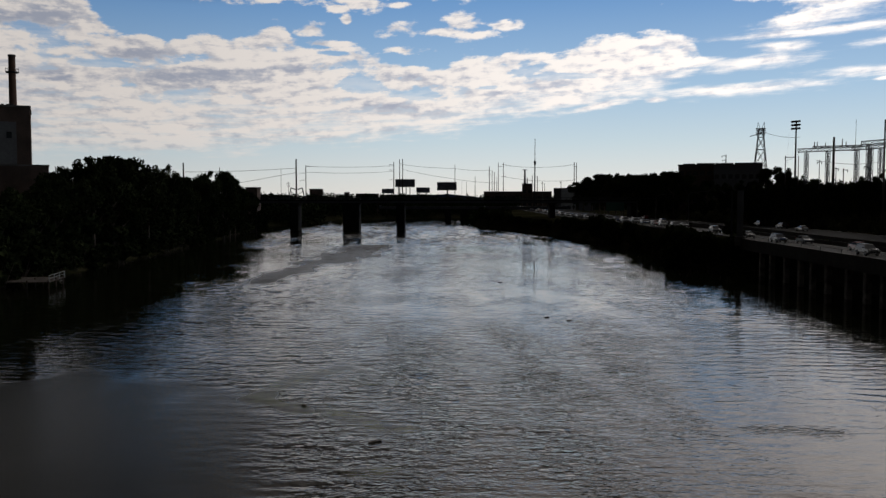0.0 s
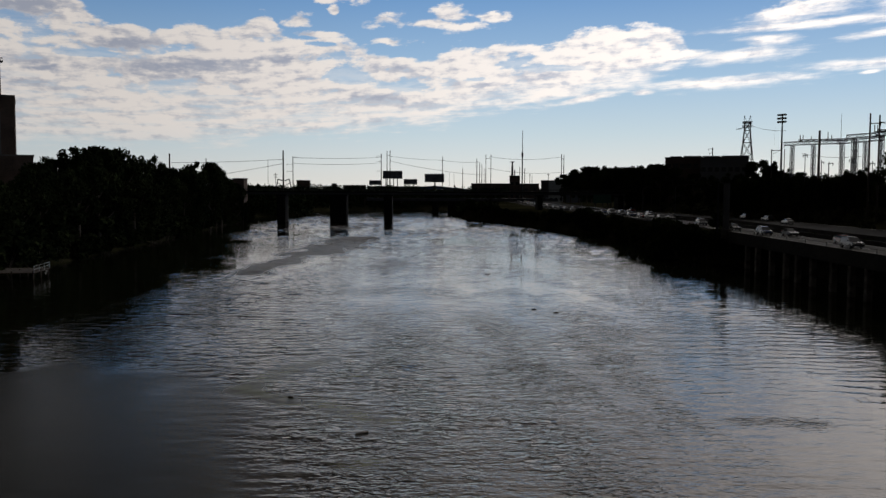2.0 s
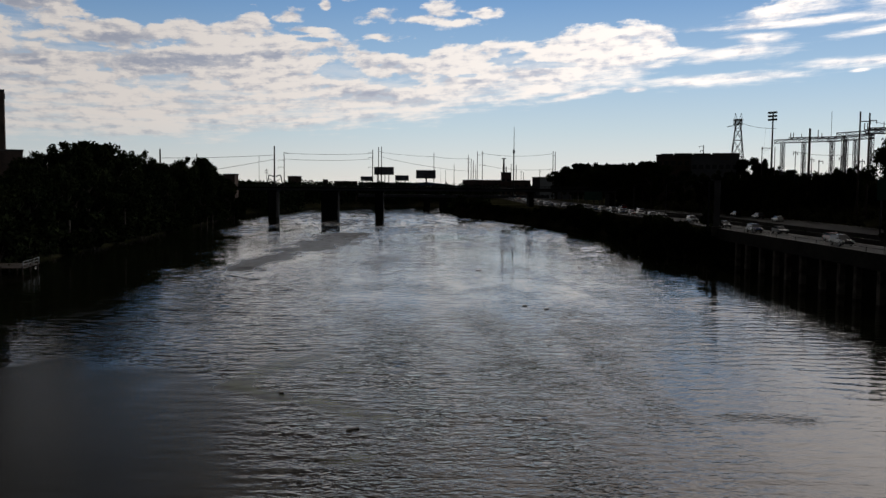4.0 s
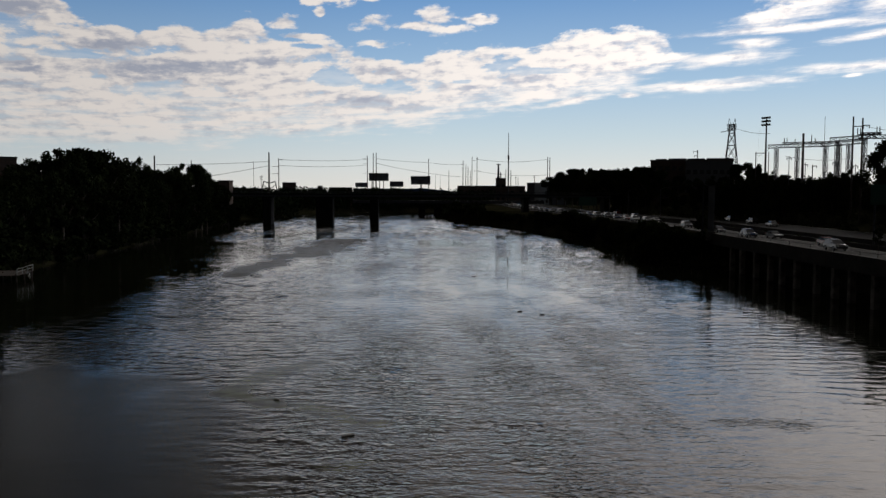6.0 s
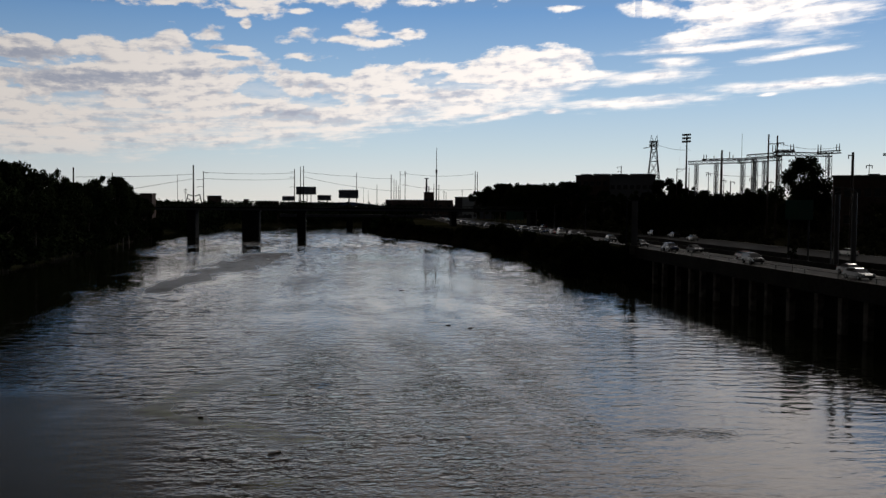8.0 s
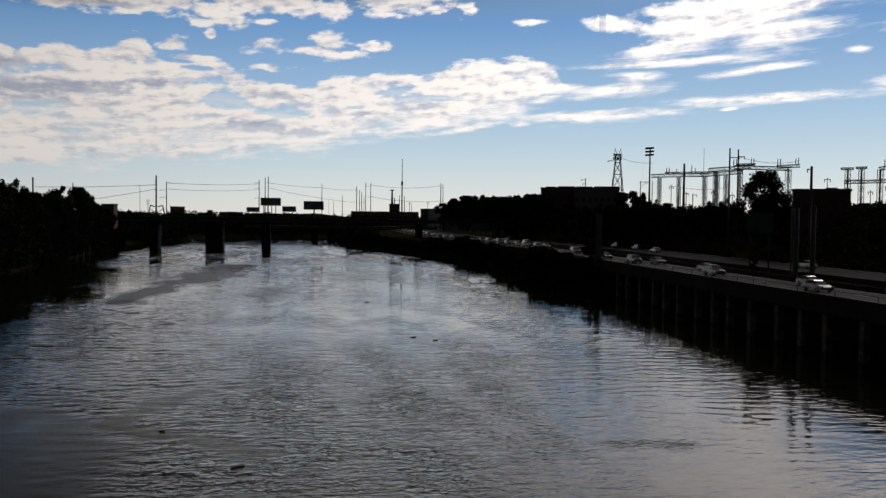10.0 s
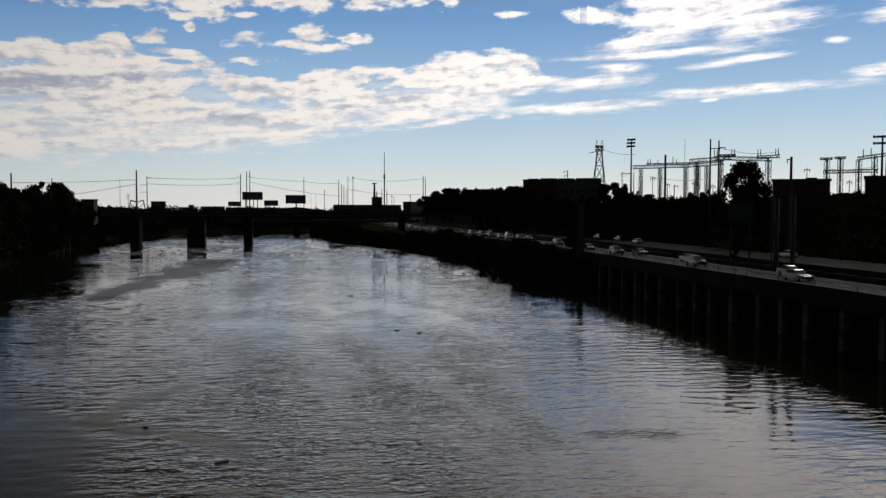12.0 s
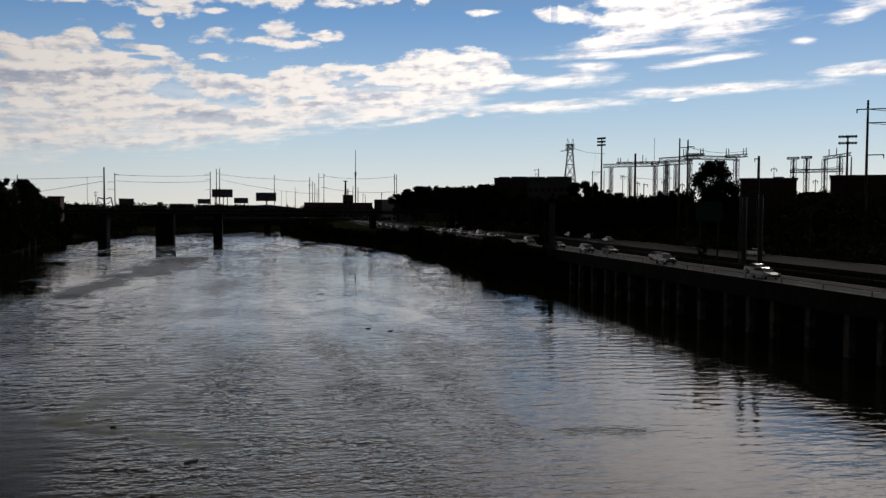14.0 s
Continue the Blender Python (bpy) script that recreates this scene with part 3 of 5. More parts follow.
def make_roads():
    near = thing("road", "sunlit grey asphalt carriageway along the river", "road", kind="structure")
    part("carriageway", ribbon(ROAD_X, ROAD_Z, -4.0, 4.2, -40, 1200, 0.0, 0.5), ASPHALT, near)
    for off in (-3.6, 3.8):
        part("edge_line", ribbon(ROAD_X, ROAD_Z, off, off + 0.15, -40, 600, 0.006, 0.004), LINE_PAINT, near, "white painted edge line")
    for k in range(34):
        y = 62 + 12 * k
        part("lane_dash", ribbon(ROAD_X, ROAD_Z, 0.05, 0.2, y, y + 3.2, 0.006, 0.004), LINE_PAINT, near)
    far = thing("road", "grey asphalt carriageway beyond the median", "road", kind="structure")
    part("carriageway", ribbon(FAR_X, ROAD_Z, -12.0, 7.5, -40, 1200, 0.0, 0.5), FAR_ASPHALT, far)
    for off in (-11.4, 7.0):
        part("edge_line", ribbon(FAR_X, ROAD_Z, off, off + 0.15, -40, 500, 0.006, 0.004), LINE_PAINT, far, "white painted edge line")
    # concrete barriers, with their shade put into a dark base colour
    b = thing("median_barrier", "concrete barrier along the median, coloured dark as shade", "barrier")
    for k in range(52):
        y = 40 + 9.0 * k
        part("barrier_panel", ribbon(ROAD_X, ROAD_Z, 4.9, 5.2, y, y + 8.9, 0.7, 1.1, 3.0), SHADED_CONCRETE, b)
    b = thing("median_barrier", "concrete barrier beside the far carriageway, coloured dark as shade", "barrier")
    for k in range(48):
        y = 60 + 9.0 * k
        part("barrier_panel", ribbon(FAR_X, ROAD_Z, -12.8, -12.5, y, y + 8.9, 0.7, 1.1, 3.0), SHADED_CONCRETE, b)


make_roads()


def make_sapling():
    """A thin young tree that has taken root on the deck's edge."""
    y = 117.5
    x = smooth_line(y, ROAD_X) - 4.5
    t = thing("sapling", "thin young tree growing from the viaduct's edge", "tree", (x, y, 7.1))
    bm = bar((0, 0, 0), (0.05, 0, 3.6), 0.05, 0.02, 6)
    for k in range(6):
        a = k * 2.3
        add_bar(bm, (0.03, 0, 1.8 + 0.3 * k), (0.55 * math.cos(a), 0.55 * math.sin(a), 2.3 + 0.35 * k), 0.02, 0.008, 4)
    part("trunk", bm, BARK, t)
    blobs = [(0.35 * math.cos(k * 2.3), 0.35 * math.sin(k * 2.3), 2.2 + 0.35 * k, 0.48 - 0.03 * k) for k in range(6)]
    part("crown", leaf_mesh("crown", blobs, 700, 0.13, 31, LEAF), LEAF, t)


def make_viaduct():
    """The edge of the riverside road, carried on columns over the water."""
    v = thing("riverside_viaduct", "long concrete road deck on square columns over the water", "viaduct", (0, 0, 0))
    # deck and edge beam carry their shade in the near-black colour
    part("deck_slab", ribbon(ROAD_X, ROAD_Z, -4.6, 5.0, 20, 190, -0.26, 0.9), SHADED_CONCRETE, v)
    part("edge_beam", ribbon(ROAD_X, ROAD_Z, -4.75, -4.2, 20, 190, 0.1, 2.3), SHADED_CONCRETE, v, "concrete edge beam, coloured dark as shade")
    for k in range(20):
        y = 24 + 8.2 * k
        x = smooth_line(y, ROAD_X)
        part("rail_post", box(x - 4.53, x - 4.45, y - 0.04, y + 0.04, 7.1, 7.7), DARK_STEEL, v)
    part("guard_rail", ribbon(ROAD_X, ROAD_Z, -4.42, -4.34, 20, 190, 0.72, 0.06), DARK_STEEL, v, "thin dark guard rail")
    for k in range(25):
        y = 22 + 6.5 * k + 0.8 * math.sin(k * 1.7)
        x = smooth_line(y, ROAD_X)
        bm = box(x - 3.9, x - 3.0, y - 0.5, y + 0.5, -1.0, 5.9, 0.06)
        add_box(bm, x - 4.2, x - 1.5, y - 0.6, y + 0.6, 5.4, 5.95, 0.05)
        part("column", bm, COLUMN, v, "water-stained concrete column")
    # near-black back wall: the shade between the columns is in its colour
    for k in range(18):
        y = 24 + 9.2 * k
        part("back_wall_panel", box(70.3, 70.7, y, y + 9.1, -1.0, 6.2), SHADED_CONCRETE, v)
    return v


make_viaduct()


# ---------------------------------------------------------------- bridges
def make_bridge():
    b = thing("river_bridge", "dark low road bridge on stone piers across the river", "bridge", (0, 417, 0))
    part("deck", box(-150, 130, -5.5, 5.5, 13.6, 14.2), BACKLIT_STONE, b)
    for y in (-5.6, -1.8, 1.8, 5.2):
        part("girder", box(-150, 130, y, y + 0.4, 12.7, 13.6), DARK_STEEL, b, "dark painted steel girder")
    for y in (-5.7, 5.4):
        bm = bmesh.new()
        add_box(bm, -150, 130, y, y + 0.25, 15.15, 15.3)
        for k in range(71):
            add_box(bm, -150 + 4 * k, -149.8 + 4 * k, y, y + 0.2, 14.2, 15.2)
        for z in (14.5, 14.85):
            add_box(bm, -150, 130, y + 0.05, y + 0.15, z, z + 0.06)
        part("railing", bm, DARK_STEEL, b, "dark steel railing")
    # piers coloured as dark as their shaded sides all round
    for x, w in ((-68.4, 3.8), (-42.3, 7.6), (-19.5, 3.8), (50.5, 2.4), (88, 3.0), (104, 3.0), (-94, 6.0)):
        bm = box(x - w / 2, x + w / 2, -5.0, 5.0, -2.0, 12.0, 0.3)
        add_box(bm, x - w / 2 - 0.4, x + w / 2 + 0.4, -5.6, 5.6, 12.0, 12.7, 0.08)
        part("pier", bm, BACKLIT_STONE, b, "stone bridge pier, near black as if backlit")
    house = thing("bridge_house", "small flat-roofed brick house at the bridge end", "house", (-89.5, 424, 0))
    part("wall", box(-2.6, 2.6, -4, 4, 2, 19.6), BRICK, house)
    part("roof", box(-2.9, 2.9, -4.3, 4.3, 19.6, 20.1), SHADED_CONCRETE, house)
    for z in (12, 16):
        part("window", box(-0.6, 0.6, -4.08, -3.98, z, z + 1.6), PANE, house)
    r = thing("railway_bridge", "low dark railway bridge on two thick piers", "bridge", (0, 565, 0))
    part("deck", box(-40, 80, -3, 3, 7.6, 9.4), DARK_STEEL, r)
    for x, w in ((3.2, 4.0), (14.0, 6.0)):
        part("pier", box(x - w / 2, x + w / 2, -3, 3, -2, 7.6, 0.2), BACKLIT_STONE, r)
    ramp = thing("blue_overpass", "blue steel overpass sloping down behind the bridge", "bridge", (0, 0, 0))
    bm = bmesh.new()
    for (x0, z0), (x1, z1) in zip(((-19, 14.5), (3, 17.6), (16, 16.2)), ((3, 17.6), (16, 16.2), (46, 12.5))):
        vs = [bm.verts.new(p) for p in ((x0, 680, z0), (x1, 680, z1), (x1, 680, z1 - 2.4), (x0, 680, z0 - 2.4))]
        ws = [bm.verts.new(p.co + Vector((0, 9, 0))) for p in vs]
        bm.faces.new(vs)
        bm.faces.new(ws[::-1])
        for i in range(4):
            bm.faces.new((vs[i], ws[i], ws[(i + 1) % 4], vs[(i + 1) % 4]))
    bmesh.ops.recalc_face_normals(bm, faces=bm.faces)
    part("girder", bm, BLUE_STEEL, ramp)
    for x, top in ((-15, 12.5), (15, 13.8), (44, 10.2)):
        part("pier", box(x - 1, x + 1, 682, 687, 2, top), BACKLIT_STONE, ramp)


make_bridge()


# ---------------------------------------------------------------- trees
def leaf_mesh(name, blobs, count, size, seed, material):
    """Many small leaf sprays scattered through the outer shells of a set of clumps."""
    rng = np.random.default_rng(seed)
    blobs = np.array(blobs, float)
    weight = blobs[:, 3] ** 2
    pick = rng.choice(len(blobs), count, p=weight / weight.sum())
    d = rng.normal(size=(count, 3))
    d /= np.linalg.norm(d, axis=1, keepdims=True)
    r = rng.uniform(0.05, 1.0, (count, 1)) ** 0.5 * rng.uniform(0.85, 1.12, (count, 1))
    c = blobs[pick, :3] + d * r * blobs[pick, 3:4] * np.array([1, 1, 0.8])
    a = rng.normal(size=(count, 3))
    a /= np.linalg.norm(a, axis=1, keepdims=True)
    b = np.cross(a, rng.normal(size=(count, 3)))
    b /= np.linalg.norm(b, axis=1, keepdims=True)
    s = size * rng.uniform(0.5, 1.3, (count, 1))
    verts = np.stack([c - a * s, c + b * s * 0.55, c + a * s, c - b * s * 0.45], 1).reshape(-1, 3)
    me = bpy.data.meshes.new(name)
    me.from_pydata(verts.tolist(), [], np.arange(count * 4).reshape(-1, 4).tolist())
    me.materials.append(material)
    return me


def make_tree(seed, height, radius, leaves, size, material=LEAF, slim=1.0):
    """A tapered trunk with limbs and a ragged crown; its foot is at the origin."""
    rng = random.Random(seed)
    tree = thing("tree", "tall dark broadleaf tree with a dense ragged crown", "tree")
    bm = bmesh.new()
    fork = height * 0.32
    add_bar(bm, (0, 0, -0.6), (0.15, 0.1, fork), height * 0.022, height * 0.015, 8)
    add_bar(bm, (0.15, 0.1, fork), (0.3, -0.2, height * 0.8), height * 0.015, height * 0.004, 7)
    blobs = []
    for k in range(9):
        ang = k * 2.4 + rng.uniform(-0.4, 0.4)
        z0 = fork * rng.uniform(0.75, 1.6)
        reach = radius * rng.uniform(0.55, 0.95)
        end = Vector((math.cos(ang) * reach, math.sin(ang) * reach, z0 + height * rng.uniform(0.12, 0.35)))
        mid = Vector((0.2, 0, z0)).lerp(end, 0.5) + Vector((0, 0, -0.4))
        add_bar(bm, (0.1, 0, z0), mid, height * 0.009, height * 0.006, 5)
        add_bar(bm, mid, end, height * 0.006, height * 0.002, 5)
        blobs.append((*end, radius * rng.uniform(0.28, 0.42)))
    for k in range(22):
        h = rng.uniform(0.2, 0.97)
        wide = math.sin(math.pi * min(1, max(0.08, (h - 0.08) / 0.94))) ** 0.6 * radius * slim
        ang = rng.uniform(0, 6.283)
        rr = wide * rng.uniform(0.25, 0.85)
        br = radius * rng.uniform(0.2, 0.42)
        blobs.append((math.cos(ang) * rr, math.sin(ang) * rr, min(h * height, height - br * 0.8), br))
    part("trunk", bm, BARK, tree)
    part("crown", leaf_mesh("crown", blobs, leaves, size, seed, material), material, tree)
    return tree


def make_bush(seed, leaves=1500, size=0.32, material=LEAF):
    """A rounded thicket about 2 m in radius and 3.4 m high."""
    rng = random.Random(seed)
    bush = thing("bush", "dense dark green riverside thicket", "bush")
    bm = bmesh.new()
    blobs = []
    for k in range(11):
        ang, rr = rng.uniform(0, 6.283), rng.uniform(0.1, 1.4)
        tip = (math.cos(ang) * rr, math.sin(ang) * rr, rng.uniform(0.7, 2.7))
        add_bar(bm, (math.cos(ang) * 0.3, math.sin(ang) * 0.3, -0.4), tip, 0.05, 0.015, 4)
        blobs.append((*tip, rng.uniform(0.5, 0.95)))
    part("stem", bm, BARK, bush)
    part("foliage", leaf_mesh("foliage", blobs, leaves, size, seed, material), material, bush)
    return bush


def scatter(masters, rows, group):
    """Places copies of the masters: rows of x, y, height and width factors; the masters themselves take the first places."""
    rng = random.Random(5)
    for k, (x, y, sh, sw) in enumerate(rows):
        m = pose(x, y, at_ground(x, y) - 0.1, 0, 0, rng.uniform(0, 360)) @ Matrix.Diagonal((sw, sw, sh, 1))
        src = masters[k % len(masters)]
        if k < len(masters):
            src.matrix_basis = m
            tagged(src, group=group)
        else:
            c = copy_thing(src, Matrix())
            c.matrix_basis = m


def rise(x, y, top, nominal):
    return (top - at_ground(x, y)) / nominal


NEAR_TREES = [make_tree(s, 20, 6.2, 9500, 0.42) for s in (1, 2, 3, 4)]
rows = []
for bearing, dist, top, wide in [(-22.3, 216, 24.3, 0.85), (-21.3, 222, 25.6, 1.0), (-20.2, 232, 25.8, 1.0), (-19.2, 243, 26.0, 1.05), (-18.2, 255, 24.6, 0.9), (-17.2, 272, 25.6, 0.7),
                                 (-23.4, 205, 19.6, 0.6), (-24.3, 196, 17.6, 0.7), (-25.4, 188, 17.8, 0.8), (-26.6, 180, 18.0, 0.9), (-28, 172, 19.5, 0.9), (-30, 165, 20, 0.9),
                                 (-15.25, 312, 22.2, 0.6), (-14.55, 325, 25.6, 0.85), (-13.75, 340, 25.2, 0.85), (-13.05, 365, 22.8, 0.75), (-16.2, 300, 21.0, 0.7),
                                 (-23.0, 250, 23.5, 1.0), (-20.8, 262, 25.0, 1.1), (-19.4, 280, 25.5, 1.1), (-15.0, 350, 23.6, 0.8), (-12.9, 400, 20.6, 0.7), (-12.15, 398, 17.6, 0.55), (-11.75, 405, 15.6, 0.5)]:
    x, y = spot(bearing, dist)
    rows.append((x, y, rise(x, y, top, 20), wide))
for bearing, dist, top, wide in [(-17.9, 262, 24.6, 0.9), (-16.7, 290, 23.6, 0.7), (-16.0, 306, 22.4, 0.7), (-15.5, 318, 21.6, 0.7), (-24.0, 214, 20.5, 0.9), (-14.9, 318, 24.0, 0.9), (-13.4, 352, 24.2, 0.9)]:  # between them, closing the line
    x, y = spot(bearing, dist)
    rows.append((x, y, rise(x, y, top, 20), wide))
for bearing, dist, top, wide in [(8.5, 640, 26.0, 1.0), (8.9, 600, 28.4, 1.1), (9.4, 565, 29.4, 1.1), (9.9, 535, 29.0, 1.1), (10.4, 505, 28.2, 1.1), (10.9, 480, 28.0, 1.0), (11.4, 462, 27.6, 1.0), (11.9, 445, 26.4, 1.0),
                                 (12.4, 432, 26.2, 1.0), (12.9, 420, 26.4, 0.95), (13.4, 412, 26.8, 0.95), (13.9, 405, 26.8, 0.95), (14.4, 396, 26.6, 0.9), (9.2, 620, 27.6, 1.2), (10.2, 560, 28.4, 1.2), (11.2, 510, 27.6, 1.2),
                                 (12.2, 470, 26.6, 1.2), (13.2, 440, 26.8, 1.1), (14.0, 430, 27.4, 1.1),]:
    x, y = spot(bearing, dist)
    rows.append((x, y, rise(x, y, top, 20), wide))
for bearing, dist, top, wide in [(15.2, 384, 24.8, 0.7), (16.4, 352, 22.0, 0.7), (17.6, 342, 21.0, 0.7), (18.6, 338, 22.0, 0.7),
                                 (19.7, 330, 25.6, 0.6), (20.4, 325, 26.0, 0.6), (21.1, 318, 25.4, 0.55), (21.7, 312, 23.0, 0.5), (22.5, 312, 21.6, 0.5),
                                 (23.3, 300, 20.3, 0.5), (25.1, 258, 21.3, 0.5), (25.8, 255, 22.0, 0.55), (33.6, 236, 20.5, 0.5), (34.4, 240, 20.6, 0.5)]:
    x, y = spot(bearing, dist)
    rows.append((x, y, rise(x, y, top, 20), wide))
scatter(NEAR_TREES, rows, "riverside trees")

# the broad tree before the substation
LONE = make_tree(9, 14, 6.0, 15000, 0.3, slim=1.15)
x, y = spot(28.15, 230)
LONE.matrix_basis = pose(x, y, at_ground(x, y) - 0.1) @ Matrix.Diagonal((1.0, 1.0, (28.2 - at_ground(x, y)) / 14, 1))
tagged(LONE, "broad round-headed dark tree before the substation")
make_sapling()

rng = random.Random(11)
BUSHES = [make_bush(s) for s in (21, 22, 23)]
rows = []
for k, y in enumerate(np.arange(118, 440, 5.0)):       # along the west bank
    x = float(np.interp(y, [0, 150, 250, 438], [-75, -75, -78, -88]))
    s = rng.uniform(1.2, 2.3)
    rows.append((x - rng.uniform(-0.5, 3.0), y, s * rng.uniform(0.9, 1.4), s * 1.25))
    if k % 2 == 0:
        rows.append((x - rng.uniform(6, 12), y + 2, rng.uniform(2.0, 3.4), 2.9))
for y in np.arange(192, 290, 3.6):       # headland below the road
    x = smooth_line(y, [(190, 61.5), (198, 58.0), (213, 56.0), (234, 60.0), (282, 61), (300, 58)])
    s = rng.uniform(1.3, 1.9) if y < 226 else rng.uniform(0.6, 1.0)
    rows.append((x + rng.uniform(-1.0, 1.2), y, s * rng.uniform(0.9, 1.3), s * 1.1))
for x, y, s, w in ((57.5, 296, 2.2, 1.6), (56.5, 301, 2.7, 1.7), (56.0, 307, 2.8, 1.8), (55.0, 313, 2.6, 1.8), (54.6, 319, 2.2, 1.6), (64.0, 199, 1.5, 1.4), (55.2, 208, 1.9, 1.9), (57.5, 200, 2.0, 1.9), (60.5, 193, 2.0, 1.8), (55.0, 216, 1.6, 1.6), (65.5, 187.5, 1.5, 1.5)):
    rows.append((x, y, s, w))
for y in np.arange(292, 470, 5.0):
    x = smooth_line(y, [(282, 61), (318, 54), (358, 50), (385, 41), (424, 32), (462, 18)])
    s = rng.uniform(0.7, 1.3)
    rows.append((x + rng.uniform(0.5, 2.5), y, s, s * 1.3))
for bearing in np.arange(18.6, 26.0, 0.45):  # undergrowth below the substation
    x, y = spot(bearing, 306 - 6 * (bearing - 18.6))
    tall = (rng.uniform(18.8, 20.6) - at_ground(x, y)) / 3.2
    rows.append((x, y, tall, rng.uniform(1.5, 2.0)))
for y in np.arange(66, 330, 4.5):        # weeds in the median
    x = smooth_line(y, ROAD_X) + 6.8
    rows.append((x + rng.uniform(-0.6, 0.6), y, rng.uniform(0.2, 0.36), rng.uniform(0.5, 0.8)))
scatter(BUSHES, rows, "riverside thickets")


def embankment_thicket():
    """Scrub that covers the slope beyond the highway."""
    rng = np.random.default_rng(17)
    blobs = []
    for y in np.arange(60, 430, 3.2):
        fx = smooth_line(y, FAR_X)
        for off in (11, 15, 19, 23, 28, 33, 38):
            x, yy, r = fx + off + rng.normal(0, 1.5), y + rng.normal(0, 1.5), rng.uniform(1.3, 2.4)
            g = at_ground(x, yy)
            blobs.append((x, yy, g + r * 0.5, r))
            if off > 20:
                blobs.append((x, yy, g + r * 1.7 + rng.uniform(0, 1.5), r * 0.9))
    me = leaf_mesh("scrub", blobs, 130000, 0.5, 19, SCRUB)
    tagged(new("embankment_scrub", me), "dense dark scrub covering the highway embankment", "bushes", kind="stuff")


embankment_thicket()


def far_woods():
    """Distant tree lines beyond the bridge, too far off to count."""
    rng = np.random.default_rng(7)
    blobs = []
    for x0, y0, x1, y1, top, n in ((-340, 440, -110, 474, 14.5, 120), (-150, 476, -86, 516, 17.6, 80), (-112, 540, -70, 606, 18.2, 70), (-78, 511, -84, 580, 13.0, 60), (-110, 474, -76, 508, 11.0, 60), (-72, 612, -10, 645, 18.0, 90), (-14, 648, 60, 672, 16.8, 80),
                                   (-20, 660, 130, 760, 14.5, 120), (-420, 700, 420, 820, 17.4, 520), (19, 470, 24, 600, 7.5, 80), (28, 440, 40, 600, 9.0, 60), (95, 420, 230, 560, 15.5, 130), (-900, 1000, 900, 1300, 18.0, 300)):
        for k in range(n):
            f = k / n
            r = rng.uniform(2.2, 4.2)
            x, y = x0 + (x1 - x0) * f + rng.normal(0, 3), y0 + (y1 - y0) * f + rng.normal(0, 4)
            tall = top + rng.uniform(-2.2, 1.0) - r
            for z in np.arange(tall, 0.6, -r * 1.0):
                blobs.append((x + rng.normal(0, 1.2), y + rng.normal(0, 1.2), z, r))
    me = leaf_mesh("woods", blobs, 190000, 0.9, 9, LEAF_FAR)
    tagged(new("far_woods", me), "dark distant tree line beyond the river", "trees", kind="stuff")


far_woods()


# ---------------------------------------------------------------- west bank: power plant and landing
def make_plant():
    x, y = spot(-25.45, 300)
    c = thing("chimney", "tall round brick chimney with a steel platform ring", "chimney", (x, y, 3))
    part("shaft", bar((0, 0, 0), (0, 0, 55), 1.45, 0.98, 20), BRICK_RED, c, smooth=False)
    part("cap", bar((0, 0, 54.6), (0, 0, 55.1), 1.12, 1.08, 20), CONCRETE, c)
    ring = bmesh.new()
    bmesh.ops.create_cone(ring, cap_ends=True, segments=20, radius1=1.75, radius2=1.9, depth=0.35, matrix=Matrix.Translation((0, 0, 49.9)))
    for k in range(14):
        a = k * 2 * math.pi / 14
        add_bar(ring, (1.85 * math.cos(a), 1.85 * math.sin(a), 50), (1.85 * math.cos(a), 1.85 * math.sin(a), 51), 0.04, n=4)
        b = a + 2 * math.pi / 14
        add_bar(ring, (1.85 * math.cos(a), 1.85 * math.sin(a), 51), (1.85 * math.cos(b), 1.85 * math.sin(b), 51), 0.04, n=4)
    part("platform", ring, DARK_STEEL, c, "dark steel maintenance platform")
    x, y = spot(-24.58, 288)
    p = thing("power_plant", "dark brick power plant with a grey rendered front", "building", (x, y, 0), 24)
    part("wall", box(-34, 0, 0, 26, 2, 41.6), BRICK, p)
    part("parapet", box(-34.2, 0.2, -0.2, 26.2, 41.6, 42.1), CONCRETE, p)
    for k in range(4):
        part("roof_vent", box(-5 - 1.3 * k, -4.2 - 1.3 * k, 2, 3, 42.1, 42.6), DARK_STEEL, p)
    part("rendered_front", box(-15, -3.7, -0.5, -0.003, 20, 37.3), RENDERED, p, "grey rendered wall panel")
    part("window", box(-6.3, -4.9, -0.62, -0.503, 32.6, 34.4), PANE, p)
    part("wall_lamp", box(-8.2, -7.8, -0.75, -0.503, 37.8, 38.2), LAMP_FACE, p)
    for k, z in product(range(5), (24.0, 28.2)):
        part("window", box(-33 + 3.4 * k, -31.6 + 3.4 * k, -0.12, -0.003, z, z + 2.4), PANE, p)
    part("annex", box(-20, 4.6, -3, 18, 2, 24.6), BRICK, p, "low dark brick annex")
    part("annex_roof", box(-20.2, 4.8, -3.2, 18.2, 24.6, 25.0), CONCRETE, p)


make_plant()


